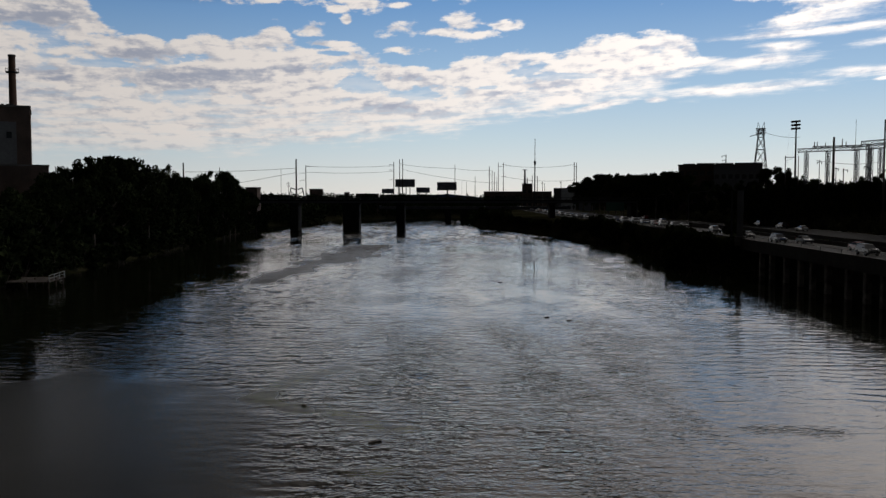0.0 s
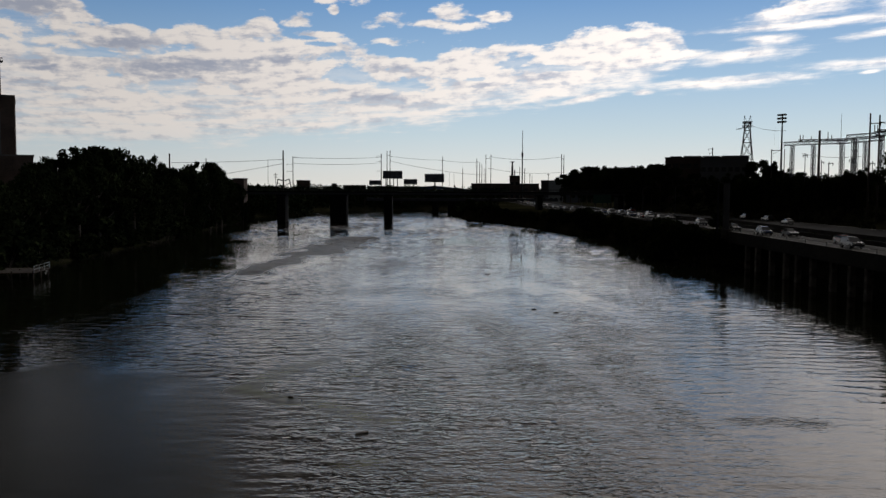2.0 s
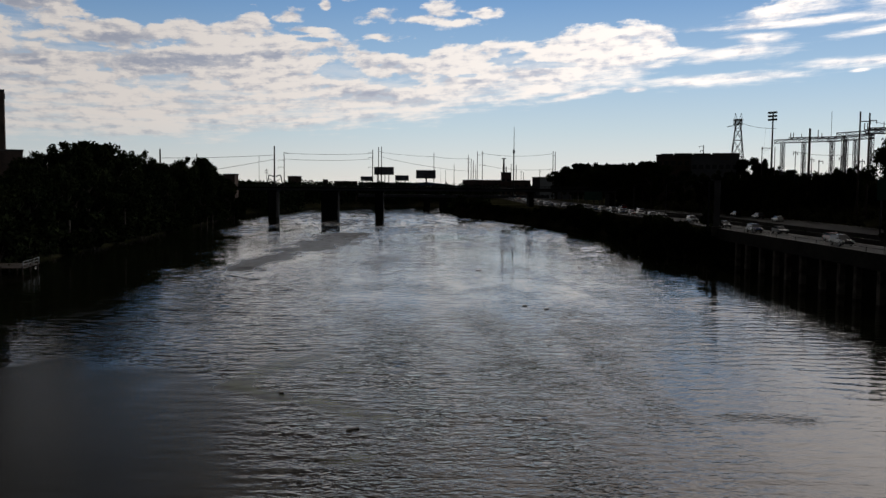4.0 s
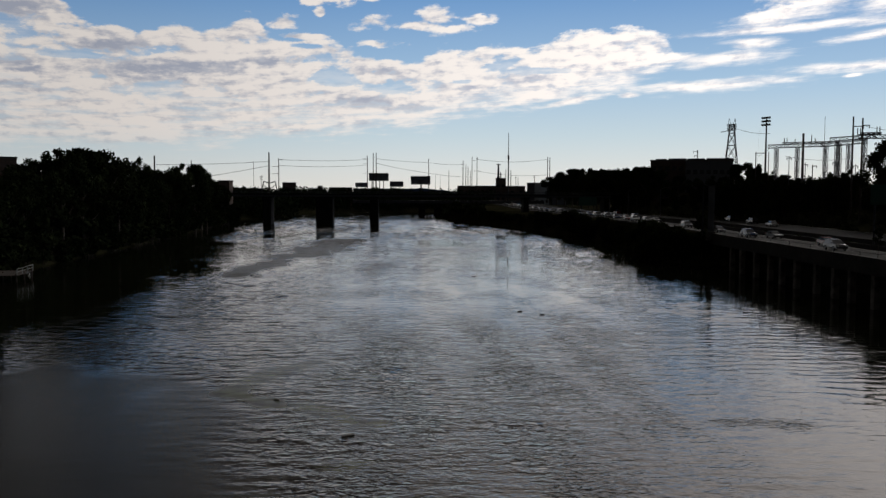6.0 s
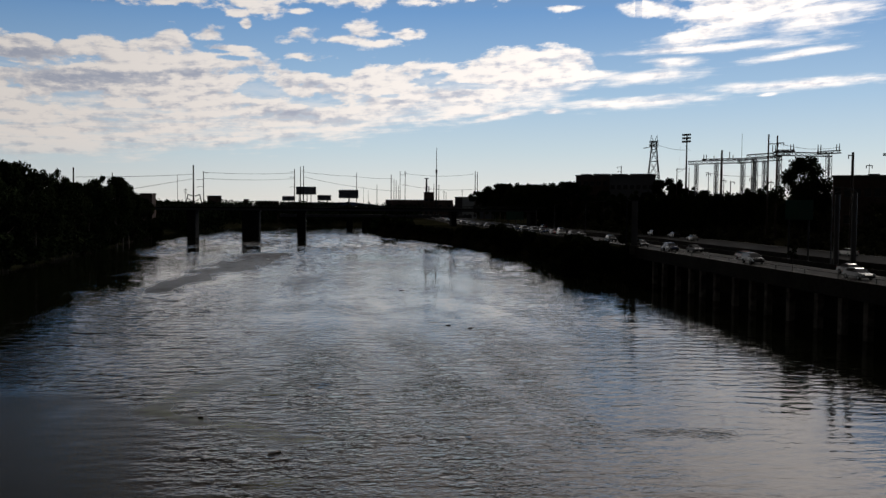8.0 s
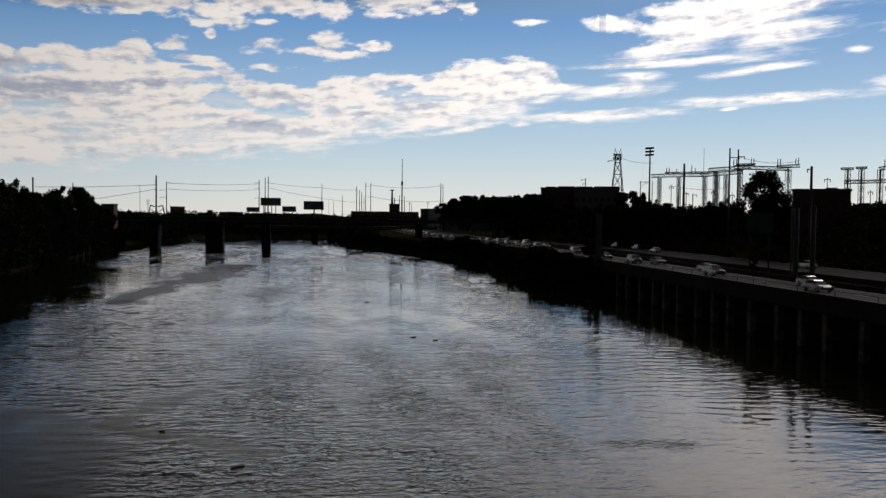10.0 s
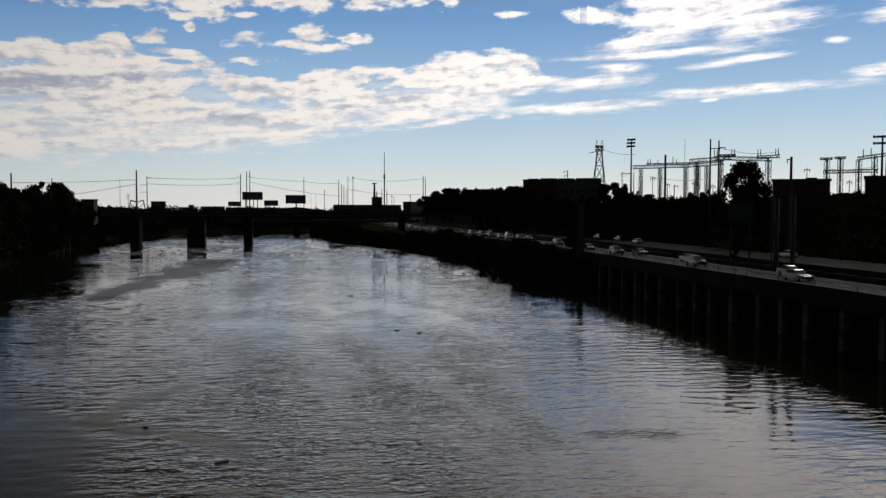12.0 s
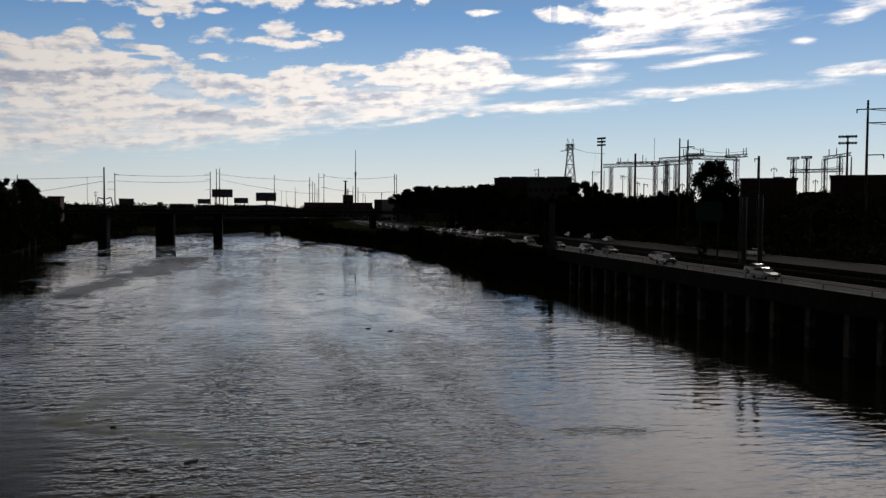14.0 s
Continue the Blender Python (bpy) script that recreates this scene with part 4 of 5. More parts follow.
def make_landing():
    d = thing("landing", "small grey timber landing stage with a rail", "dock", (-71.5, 158, 0), 8)
    for k in range(14):
        part("deck_plank", box(-4.6, 3.2, -5 + 0.72 * k, -4.33 + 0.72 * k, 1.15, 1.25), WOOD, d)
    for x, y in product((-4.2, -0.6, 2.9), (-4.6, 0, 4.6)):
        part("timber_post", bar((x, y, -2), (x, y, 1.5), 0.14), WOOD, d)
    for y in (-4.8, -1.6, 1.6, 4.8):
        part("rail_post", box(3.0, 3.12, y - 0.06, y + 0.06, 1.25, 2.3), PALE, d)
    for z in (1.75, 2.25):
        part("rail", box(3.03, 3.1, -4.9, 4.9, z, z + 0.08), PALE, d, "pale metal rail")
    for k in range(3):
        b = thing("boulder", "rounded grey boulder on the bank", "rock", (-77.5 - 2.0 * k, 150 + 6.0 * k, 1.2), 40 * k, "bank boulders")
        bm = bmesh.new()
        bmesh.ops.create_icosphere(bm, subdivisions=3, radius=1.0)
        for v in bm.verts:
            v.co *= 1 + 0.35 * noise.noise(v.co * 1.3 + Vector((k * 7, 0, 0)))
            v.co.z *= 0.75
        part("stone", bm, CONCRETE, b)


make_landing()


# ---------------------------------------------------------------- poles, wires and boards beyond the bridge
def make_pole(bearing, dist, top, r=0.2, arms=(), material=WOOD, label="tall slender utility pole", name="utility_pole"):
    x, y = spot(bearing, dist)
    base = at_ground(x, y)
    p = thing(name, label, "pole", (x, y, base), -bearing)
    part("shaft", bar((0, 0, -0.5), (0, 0, top - base), r * 1.25, r * 0.8, 8), material, p)
    for z, x0, x1 in arms:
        part("crossarm", box(x0, x1, -0.08, 0.08, z - base - 0.1, z - base + 0.1), material, p)
        for xx in (x0 + 0.1, x1 - 0.1):
            part("insulator", bar((xx, 0, z - base - 0.1), (xx, 0, z - base - 0.7), 0.1), CONCRETE, p)
    return p


make_pole(-9.27, 520, 36.9, 0.45, label="tall thick wooden transmission pole")
make_pole(-8.67, 520, 33.6, 0.26, ((33.0, -0.2, 2.0), (29.0, -3.4, 0), (25.0, -0.2, -3.2)))
make_pole(-10.21, 560, 33.0, 0.12)
make_pole(-9.75, 520, 24.0, 0.14, ((23.2, -0.9, 0.9), (21.8, -0.7, 0.7)))
make_pole(-3.13, 670, 41.1, 0.34, ((39.2, -3.4, 0.3), (35.3, -3.1, 0.3), (28.2, -3.1, 0.3)))
make_pole(-2.76, 670, 43.1, 0.31)
make_pole(-2.57, 670, 43.6, 0.31, ((39.8, -2.1, 0.1),))
make_pole(0.76, 670, 39.2, 0.26)
make_pole(2.05, 700, 31.0, 0.24)
make_pole(2.95, 700, 38.8, 0.3, ((36, -1, 1), (33, -1, 1)))
make_pole(3.13, 700, 35.7, 0.26)
make_pole(3.27, 700, 34.4, 0.26)
make_pole(3.42, 700, 31.0, 0.18)
make_pole(3.52, 700, 41.8, 0.26)
make_pole(3.84, 700, 41.8, 0.26, ((38.8, -3.9, 0.3), (40.5, -0.8, 0.8), (31.0, -2, 2.4)))
make_pole(5.67, 700, 32.2, 0.26)
make_pole(5.99, 700, 31.3, 0.3)
make_pole(6.31, 700, 27.0, 0.2, ((26, -0.8, 0.8),))
make_pole(6.45, 700, 25.7, 0.2)
make_pole(7.48, 700, 27.8, 0.22, ((26.5, -0.8, 0.8),))
make_pole(1.5, 700, 27.0, 0.12)
make_pole(1.2, 700, 28.0, 0.1)
make_pole(8.30, 640, 39.8, 0.3, ((36.7, -0.4, 1.4),))
make_pole(8.44, 640, 39.2, 0.28)
make_pole(-16.1, 330, 27.6, 0.3)
make_pole(-13.95, 370, 27.3, 0.2)
make_pole(17.45, 402, 33.6, 0.22, ((33.0, -1.8, 0.2), (31.2, -1.4, 0.2)))
make_pole(23.45, 276, 32.5, 0.36, label="tall dark wooden pole beside the highway")
make_pole(26.11, 240, 34.2, 0.22)
make_pole(26.60, 240, 33.8, 0.22, ((31.8, -2.2, 0.3), (32.0, -0.2, 1.6)))
make_pole(20.83, 300, 28.4, 0.16, ((28.0, -0.2, 3.0),))
make_pole(21.55, 300, 28.4, 0.14)
make_pole(30.73, 200, 27.2, 0.3, ((26.6, -0.9, 0.2),), label="dark pole with a short lamp arm")
make_pole(24.0, 290, 24.0, 0.16, ((23.6, -0.2, 1.2),))
make_pole(23.1, 290, 25.5, 0.14)
make_pole(35.8, 262, 30.0, 0.2)
make_pole(36.6, 190, 36.9, 0.24, ((35.2, -2.0, 5.0), (32.6, -0.2, 5.0), (26.5, -0.2, 3.0)), label="tall utility pole with wide crossarms")
make_pole(24.6, 300, 39.0, 0.07, material=STEEL, label="thin steel lightning mast", name="lightning_mast")
make_pole(31.6, 260, 27.5, 0.1, ((27.0, -0.8, 0.8),))

x, y = spot(5.83, 700)
mast = thing("radio_mast", "tall thin steel mast with a stepped shaft", "mast", (x, y, 4))
part("lower_shaft", bar((0, 0, 0), (0, 0, 38), 0.55, 0.45, 8), STEEL, mast)
part("upper_shaft", bar((0, 0, 38), (0, 0, 56.4), 0.3, 0.18, 8), STEEL, mast)
part("collar", bar((0, 0, 36), (0, 0, 39), 0.75, 0.75, 8), STEEL, mast)

# the braced frame round the thick pole
x, y = spot(-9.25, 520)
fr = thing("pole_frame", "dark bowed steel frame round a pole", "frame", (x, y, 0), 9)
for side in (-1, 1):
    bm = bmesh.new()
    pts = [(side * 4.4, 15.0), (side * 3.6, 18.6), (side * 3.2, 20.6), (side * 0.6, 19.6)]
    for a, b in zip(pts, pts[1:]):
        add_bar(bm, (a[0], 0, a[1]), (b[0], 0, b[1]), 0.3, n=5)
    add_bar(bm, (side * 3.9, 0, 18.8), (side * 0.4, 0, 16.5), 0.16, n=5)
    part("brace", bm, DARK_STEEL, fr)

lines = thing("power_lines", "thin sagging power lines between the poles", "wires")
z = lambda b, d, h: (*spot(b, d), h)
for a, b, sag in [(z(-16, 500, 28.8), z(-9.27, 520, 31.8), 0.5), (z(-16, 500, 18.5), z(-9.27, 520, 29.4), 0.4), (z(-8.67, 520, 32.9), z(-3.13, 670, 38.4), 0.8),
                  (z(-8.67, 520, 29.6), z(-3.13, 670, 34.3), 1.0), (z(-2.6, 670, 39.2), z(0.76, 670, 36.4), 0.6), (z(-2.6, 670, 35.8), z(0.76, 670, 28.6), 0.6),
                  (z(0.76, 670, 36.4), z(2.95, 700, 36.0), 0.8), (z(0.76, 670, 28.6), z(3.5, 700, 26.2), 0.7), (z(3.84, 700, 40.0), z(8.3, 640, 38.0), 2.0), (z(3.84, 700, 31.0), z(8.4, 640, 27.2), 2.0)]:
    wire("wire", a, b, sag, lines, 0.1)


def make_billboard(b0, b1, top, low, dist, legs, label):
    x0, y0 = spot(b0, dist)
    x1, y1 = spot(b1, dist)
    cx, cy, w = (x0 + x1) / 2, (y0 + y1) / 2, math.hypot(x1 - x0, y1 - y0)
    base = at_ground(cx, cy)
    b = thing("billboard", label, "billboard", (cx, cy, base), -(b0 + b1) / 2, "billboards beyond the bridge")
    zt, zl = top - base, low - base
    part("panel", box(-w / 2, w / 2, -0.15, 0.15, zl, zt), POSTER, b)
    for a0, a1, c0, c1 in ((-w / 2 - 0.15, w / 2 + 0.15, zt, zt + 0.2), (-w / 2 - 0.15, w / 2 + 0.15, zl - 0.2, zl), (-w / 2 - 0.15, -w / 2, zl, zt), (w / 2, w / 2 + 0.15, zl, zt)):
        part("frame_bar", box(a0, a1, -0.25, 0.25, c0, c1), SIGN_BACK, b)
    part("catwalk", box(-w / 2, w / 2, -1.2, -0.3, zl - 0.35, zl - 0.25), DARK_STEEL, b)
    for f in legs:
        part("post", bar((f * w / 2, 0.4, -1), (f * w / 2, 0.4, zt - 0.6), 0.28 if len(legs) > 1 else 0.5), DARK_STEEL, b)


make_billboard(-3.02, -1.80, 28.2, 22.9, 670, (-0.7, -0.3, 0.1, 0.5), "large dark billboard on four posts")
make_billboard(-3.88, -3.15, 21.1, 18.2, 670, (-0.7, 0.0, 0.7), "small pale billboard on posts")
make_billboard(-1.69, -0.86, 22.3, 18.7, 690, (-0.5, 0.5), "small blue-grey billboard on posts")
make_billboard(-0.36, 0.86, 26.1, 20.4, 670, (0.05,), "wide billboard on a single post")


# ---------------------------------------------------------------- buildings
def make_block(name, label, b0, b1, dist, top, deep, material, floors=2, bays=6, base=None, roof_bits=()):
    """A flat-roofed building whose front spans two bearings."""
    x0, y0 = spot(b0, dist)
    x1, y1 = spot(b1, dist)
    w = math.hypot(x1 - x0, y1 - y0)
    g = at_ground((x0 + x1) / 2, (y0 + y1) / 2) if base is None else base
    h = top - g
    b = thing(name, label, "building", (x0, y0, g), math.degrees(math.atan2(y1 - y0, x1 - x0)))
    part("wall", box(0, w, 0, deep, -2.5, h - 0.5), material, b)
    part("roof", box(-0.25, w + 0.25, -0.25, deep + 0.25, h - 0.5, h), CONCRETE, b)
    for k, f in product(range(bays), range(floors)):
        x, zz = w * (k + 0.5) / bays, (h - 0.5) * (f + 0.45) / floors
        ww, hh = min(1.0, w / bays * 0.32), min(0.9, h / floors * 0.28)
        win = part("window", box(x - ww, x + ww, -0.06, -0.003, zz - hh, zz + hh), PANE, b)
        part("frame", box(x - ww - 0.1, x + ww + 0.1, -0.09, -0.004, zz - hh - 0.12, zz - hh), CLADDING, win)
    for xa, xb, ya, yb, hh in roof_bits:
        part("roof_plant", box(w * xa, w * xb, deep * ya, deep * yb, h, h + hh, 0.05), CLADDING, b)
    return b


make_block("warehouse", "long flat-roofed dark industrial building with a pale end", 14.66, 19.55, 402, 29.5, 22, BRICK, 3, 12,
           roof_bits=((0.06, 0.2, 0, 0.5, 0.4), (0.22, 0.44, 0, 0.6, 0.55), (0.45, 0.66, 0, 0.6, 0.5), (0.68, 1.0, 0.0, 0.7, 0.6)))
make_block("clad_wing", "grey metal-clad warehouse wing", 16.75, 19.5, 398, 29.2, 3.5, CLADDING, 2, 7)
make_block("depot", "long low pale metal depot", 7.02, 8.44, 690, 22.0, 10, CLADDING, 1, 4)
make_block("depot", "pale metal shed beside the tree line", 7.5, 8.45, 682, 21.8, 5, PALE, 1, 3)
make_block("shed", "grey gabled shed under the trees", 8.6, 9.5, 610, 20.2, 6, CLADDING, 1, 3)
make_block("silo_house", "dark boxy plant building with a stack", 5.03, 5.67, 600, 24.2, 6, BRICK, 2, 2)
make_block("low_house", "low dark flat-roofed house", -8.45, -7.6, 645, 21.0, 10, BRICK, 2, 3)
make_block("low_house", "low dark hall with a row of openings", -5.55, -4.1, 690, 17.8, 10, BRICK, 1, 5)
make_block("low_house", "dark roof hut on the skyline", -6.25, -5.95, 660, 18.8, 5, BRICK, 1, 1)
make_block("low_house", "dark low factory roof behind the bridge", -4.0, 0.2, 705, 17.0, 12, CLADDING, 1, 8)
make_block("low_house", "dark low works building beyond the highway", 2.6, 6.9, 720, 19.6, 15, BRICK, 2, 8)
make_block("low_house", "dark long building behind the bank trees", -11.9, -9.6, 580, 16.6, 15, BRICK, 1, 8)
make_block("control_house", "dark flat-roofed brick substation house", 29.70, 32.88, 222, 23.3, 12, BRICK, 2, 6, roof_bits=((0.58, 0.78, 0.2, 0.6, 0.35),))
make_block("control_house", "wide dark brick building beside the highway", 34.71, 39.5, 232, 24.2, 14, BRICK, 2, 9)
x, y = spot(5.2, 600)
st = thing("stack", "short steel stack with a flared top", "chimney", (x, y, 24))
part("shaft", bar((0, 0, 0), (0, 0, 9), 0.8, 0.5, 8), DARK_STEEL, st)
part("flare", bar((0, 0, 9), (0, 0, 9.5), 1.5, 1.5, 8), DARK_STEEL, st)
part("pipe", bar((1.6, 0, 0), (1.6, 0, 4), 0.4, 0.3, 8), DARK_STEEL, st)


# ---------------------------------------------------------------- pylon, floodlights, substation
def make_pylon():
    x, y = spot(19.42, 545)
    base = at_ground(x, y)
    p = thing("pylon", "tall lattice steel transmission tower with two horns", "pylon", (x, y, base), -12)
    h = 54.0 - base
    levels = [(0, 6.2), (0.35 * h, 4.2), (0.55 * h, 3.1), (0.75 * h, 2.2), (0.9 * h, 1.6), (h, 1.5)]
    for sx, sy in product((-1, 1), (-1, 1)):
        bm = bmesh.new()
        for (z0, w0), (z1, w1) in zip(levels, levels[1:]):
            add_bar(bm, (sx * w0, sy * w0, z0), (sx * w1, sy * w1, z1), 0.22, n=4)
        part("leg", bm, STEEL, p)
    for (z0, w0), (z1, w1) in zip(levels, levels[1:]):
        for a, b in (((-1, -1), (1, -1)), ((1, -1), (1, 1)), ((1, 1), (-1, 1)), ((-1, 1), (-1, -1))):
            part("diagonal_brace", bar((a[0] * w0, a[1] * w0, z0), (b[0] * w1, b[1] * w1, z1), 0.13, n=4), STEEL, p)
            part("diagonal_brace", bar((b[0] * w0, b[1] * w0, z0), (a[0] * w1, a[1] * w1, z1), 0.13, n=4), STEEL, p)
            part("cross_brace", bar((a[0] * w1, a[1] * w1, z1), (b[0] * w1, b[1] * w1, z1), 0.15, n=4), STEEL, p)
    bm = bmesh.new()
    for zz in (h - 2.2, h - 0.2):
        add_truss(bm, (-2.6, 0, zz), (2.6, 0, zz), 1.2, 5, 0.12)
    add_truss(bm, (-6.0, 0, h - 4), (-1.5, 0, h - 3), 0.4, 5, 0.06)
    part("crossarm", bm, STEEL, p)
    for s in (-1, 1):
        bm = bmesh.new()
        for k in (-0.8, 0.8):
            add_bar(bm, (s * 1.2 + k, 0, h), (s * 1.7, 0, h + 3.8), 0.12, n=4)
        part("horn", bm, STEEL, p)
    a = Vector((x + 2.5, y, 52.0))
    wire("wire", a, z(21.6, 480, 45), 1.0, lines, 0.09)
    wire("wire", z(21.0, 480, 47), z(20.9, 480, 27), 0.0, lines, 0.05)


make_pylon()


def make_floodlight(bearing, dist, top, wide, rows_, cols, tall, turn, label):
    x, y = spot(bearing, dist)
    base = at_ground(x, y)
    f = thing("floodlight_mast", label, "floodlight", (x, y, base), turn)
    h = top - base
    part("mast", bar((0, 0, -1), (0, 0, h), 0.42, 0.2, 10), STEEL, f)
    for r in range(rows_):
        zz = h - 0.3 - tall * r / max(1, rows_ - 1)
        part("lamp_bar", box(-wide / 2, wide / 2, -0.1, 0.1, zz - 0.1, zz + 0.1), DARK_STEEL, f)
        for c in range(cols):
            xx = -wide / 2 + wide * (c + 0.5) / cols
            lamp = part("lamp", box(xx - 0.32, xx + 0.32, -0.6, 0.1, zz - 0.34, zz + 0.3, 0.08), DARK_STEEL, f)
            part("lens", box(xx - 0.26, xx + 0.26, -0.64, -0.603, zz - 0.26, zz + 0.22), LAMP_FACE, lamp)


make_floodlight(21.38, 317, 40.6, 3.3, 3, 5, 2.3, -60, "tall floodlight mast with three rows of lamps")
make_floodlight(35.58, 260, 35.6, 4.6, 2, 6, 1.7, -36, "tall floodlight mast with two rows of lamps")


def make_gantry(legs, dist, beams, spikes, label):
    """A substation portal: lattice legs, lattice beams and upright insulators, at bearings from ahead."""
    gx, gy = spot(legs[0][0], dist)
    g0 = at_ground(gx, gy)
    s = thing("substation_gantry", label, "gantry", (0, 0, 0), 0, "substation gantries")
    for b, top, side in legs:
        x, y = spot(b, dist)
        part("leg", add_truss(bmesh.new(), (x, y, g0 - 0.5), (x, y, top), side, 12, 0.08), STEEL, s)
        part("leg_core", bar((x, y, g0 - 0.5), (x, y, top), 0.16, 0.12), STEEL, s)
    for b0, z0, b1, z1, side in beams:
        a, c = Vector((*spot(b0, dist), z0)), Vector((*spot(b1, dist), z1))
        part("beam", add_truss(bmesh.new(), a, c, side, max(4, int((c - a).length / 1.6)), 0.11), STEEL, s)
    for b, z0, z1 in spikes:
        x, y = spot(b, dist)
        part("insulator", bar((x, y, z0), (x, y, z1), 0.16, 0.12), CONCRETE, s)


make_gantry([(21.98, 29.4, 1.0), (23.14, 29.8, 1.0), (24.68, 30.0, 1.1), (25.41, 30.6, 1.0), (25.91, 30.4, 1.0)], 300,
            [(21.5, 30.0, 24.9, 30.4, 1.0), (22.3, 30.9, 25.0, 31.1, 0.5), (24.4, 30.2, 26.9, 31.2, 1.0)],
            [(22.4, 31, 32.6), (22.55, 31, 32.6), (23.0, 31, 32.2), (23.9, 31, 33.4), (24.1, 31, 32.4), (24.9, 31, 32.4)], "grey lattice steel substation portal with insulators")
make_gantry([(25.3, 30.6, 1.0), (26.72, 31.2, 1.1), (29.45, 31.0, 1.2)], 280,
            [(24.9, 30.8, 27.4, 31.6, 1.0), (26.4, 31.6, 29.6, 31.0, 1.0), (26.5, 32.4, 27.6, 32.4, 0.4), (28.8, 31.6, 30.1, 31.9, 0.8)],
            [(26.35, 32, 34.0), (26.5, 32, 34.0), (27.35, 32, 34.2), (27.5, 32, 34.2), (28.85, 32, 34.0), (29.0, 32, 34.0), (29.85, 32, 34.0), (30.0, 32, 34.2)], "tall lattice steel substation portal behind a tree")
make_gantry([(32.68, 30.6, 1.1), (33.40, 30.9, 1.1), (34.38, 30.6, 1.1), (35.19, 31.4, 1.1)], 280,
            [(32.3, 30.9, 33.0, 30.9, 0.5), (33.1, 31.1, 33.7, 31.1, 0.5), (32.5, 27.1, 35.4, 27.3, 0.8), (34.3, 30.8, 35.8, 31.8, 0.8)],
            [(34.6, 31, 33.4), (35.0, 31.4, 33.6), (35.6, 31.8, 33.8)], "lattice steel substation portal with two decks")
for k, (b, top) in enumerate(((22.7, 26.5), (23.6, 24.5), (25.2, 25), (26.3, 24), (30.2, 25.5), (33.9, 25), (34.8, 26))):
    make_pole(b, 285, top, 0.12, ((top - 0.6, -0.7, 0.7),), STEEL, "slim steel switch post in the substation", "switch_post")
for a, b, sag in [(z(21.6, 300, 29.5), z(20.9, 300, 27), 0.4), (z(26.6, 240, 32.0), z(30.0, 280, 33.2), 1.0), 
                  (z(36.6, 190, 35.2), z(42, 190, 36), 1.0), (z(36.6, 190, 32.6), z(42, 190, 33.4), 1.0), (z(22.5, 300, 27), z(25.8, 300, 26), 0.8), (z(32.7, 280, 28), z(35.2, 280, 28.4), 0.5)]:
    wire("wire", a, b, sag, lines, 0.05)


# ---------------------------------------------------------------- highway furniture
def make_sign_post():
    x, y = spot(18.3, 199)
    s = thing("sign_post", "thick grey steel sign column at the road edge", "sign post", (x, y, 7.0), -18)
    part("column", box(-0.55, 0.75, -0.5, 0.5, -1, 10.0, 0.05), POST_STEEL, s)
    part("foot", box(-0.9, 1.1, -0.9, 0.9, -1.5, 0.5, 0.05), CONCRETE, s)
    part("side_post", box(-1.75, -1.4, -0.2, 0.2, -0.5, 10.0), DARK_STEEL, s)
    part("cap", box(-0.7, 0.9, -0.65, 0.65, 10.0, 10.25), STEEL, s)


make_sign_post()


def make_highway_sign(b0, b1, dist, low, top, label):
    x0, y0 = spot(b0, dist)
    x1, y1 = spot(b1, dist)
    w = math.hypot(x1 - x0, y1 - y0)
    s = thing("highway_sign", label, "road sign", ((x0 + x1) / 2, (y0 + y1) / 2, at_ground((x0 + x1) / 2, (y0 + y1) / 2)), -(b0 + b1) / 2)
    g = s.location.z
    part("panel", box(-w / 2, w / 2, -0.06, 0.06, low - g, top - g), SIGN_GREEN, s)
    for f in (-0.7, 0.7):
        part("post", bar((f * w / 2, 0.25, -0.5), (f * w / 2, 0.25, top - g), 0.16), DARK_STEEL, s)


make_highway_sign(27.14, 28.69, 162, 13.9, 17.2, "dark green highway sign on two posts")
make_highway_sign(10.3, 11.4, 395, 9.6, 13.2, "dark green highway sign beyond the bend")


def make_street_lamp(bearing, dist, top, arm, base, label="tall steel street lamp with a curved arm"):
    x, y = spot(bearing, dist)
    s = thing("street_lamp", label, "street lamp", (x, y, base), -bearing, "highway lamps")
    h = top - base
    part("pole", bar((0, 0, -0.5), (0, 0, h - 0.6), 0.14, 0.08, 8), POST_STEEL, s)
    bm = bmesh.new()
    pts = [(0, h - 0.6), (arm * 0.25, h - 0.1), (arm * 0.6, h + 0.15), (arm, h + 0.2)]
    for a, b in zip(pts, pts[1:]):
        add_bar(bm, (a[0], 0, a[1]), (b[0], 0, b[1]), 0.06)
    part("arm", bm, POST_STEEL, s)
    part("lamp_head", box(min(arm, arm * 1.25), max(arm, arm * 1.25), -0.18, 0.18, h + 0.1, h + 0.3, 0.04), STEEL, s)


for b, d, top, arm, base in ((13.34, 328, 16.4, 4.2, 6), (15.30, 298, 17.2, 5.0, 6.5), (29.7, 155, 18.6, 2.7, 6.9), (31.0, 150, 18.9, -2.6, 6.9), (33.7, 190, 16.2, 2.4, 8), (9.6, 420, 14.5, 4, 5.2), (12.2, 352, 14.8, 4, 5.8)):
    make_street_lamp(b, d, top, arm, base)
for b, d, top in ((29.98, 152, 18.0), (30.9, 152, 18.3)):
    x, y = spot(b, d)
    s = thing("gantry_post", "thick dark grey steel sign gantry post", "sign post", (x, y, at_ground(x, y)), -b)
    part("column", bar((0, 0, -0.5), (0, 0, top - s.location.z), 0.42, 0.4, 12), POST_STEEL, s)
    part("flange", bar((0, 0, 0), (0, 0, 0.3), 0.7, 0.7, 12), STEEL, s)


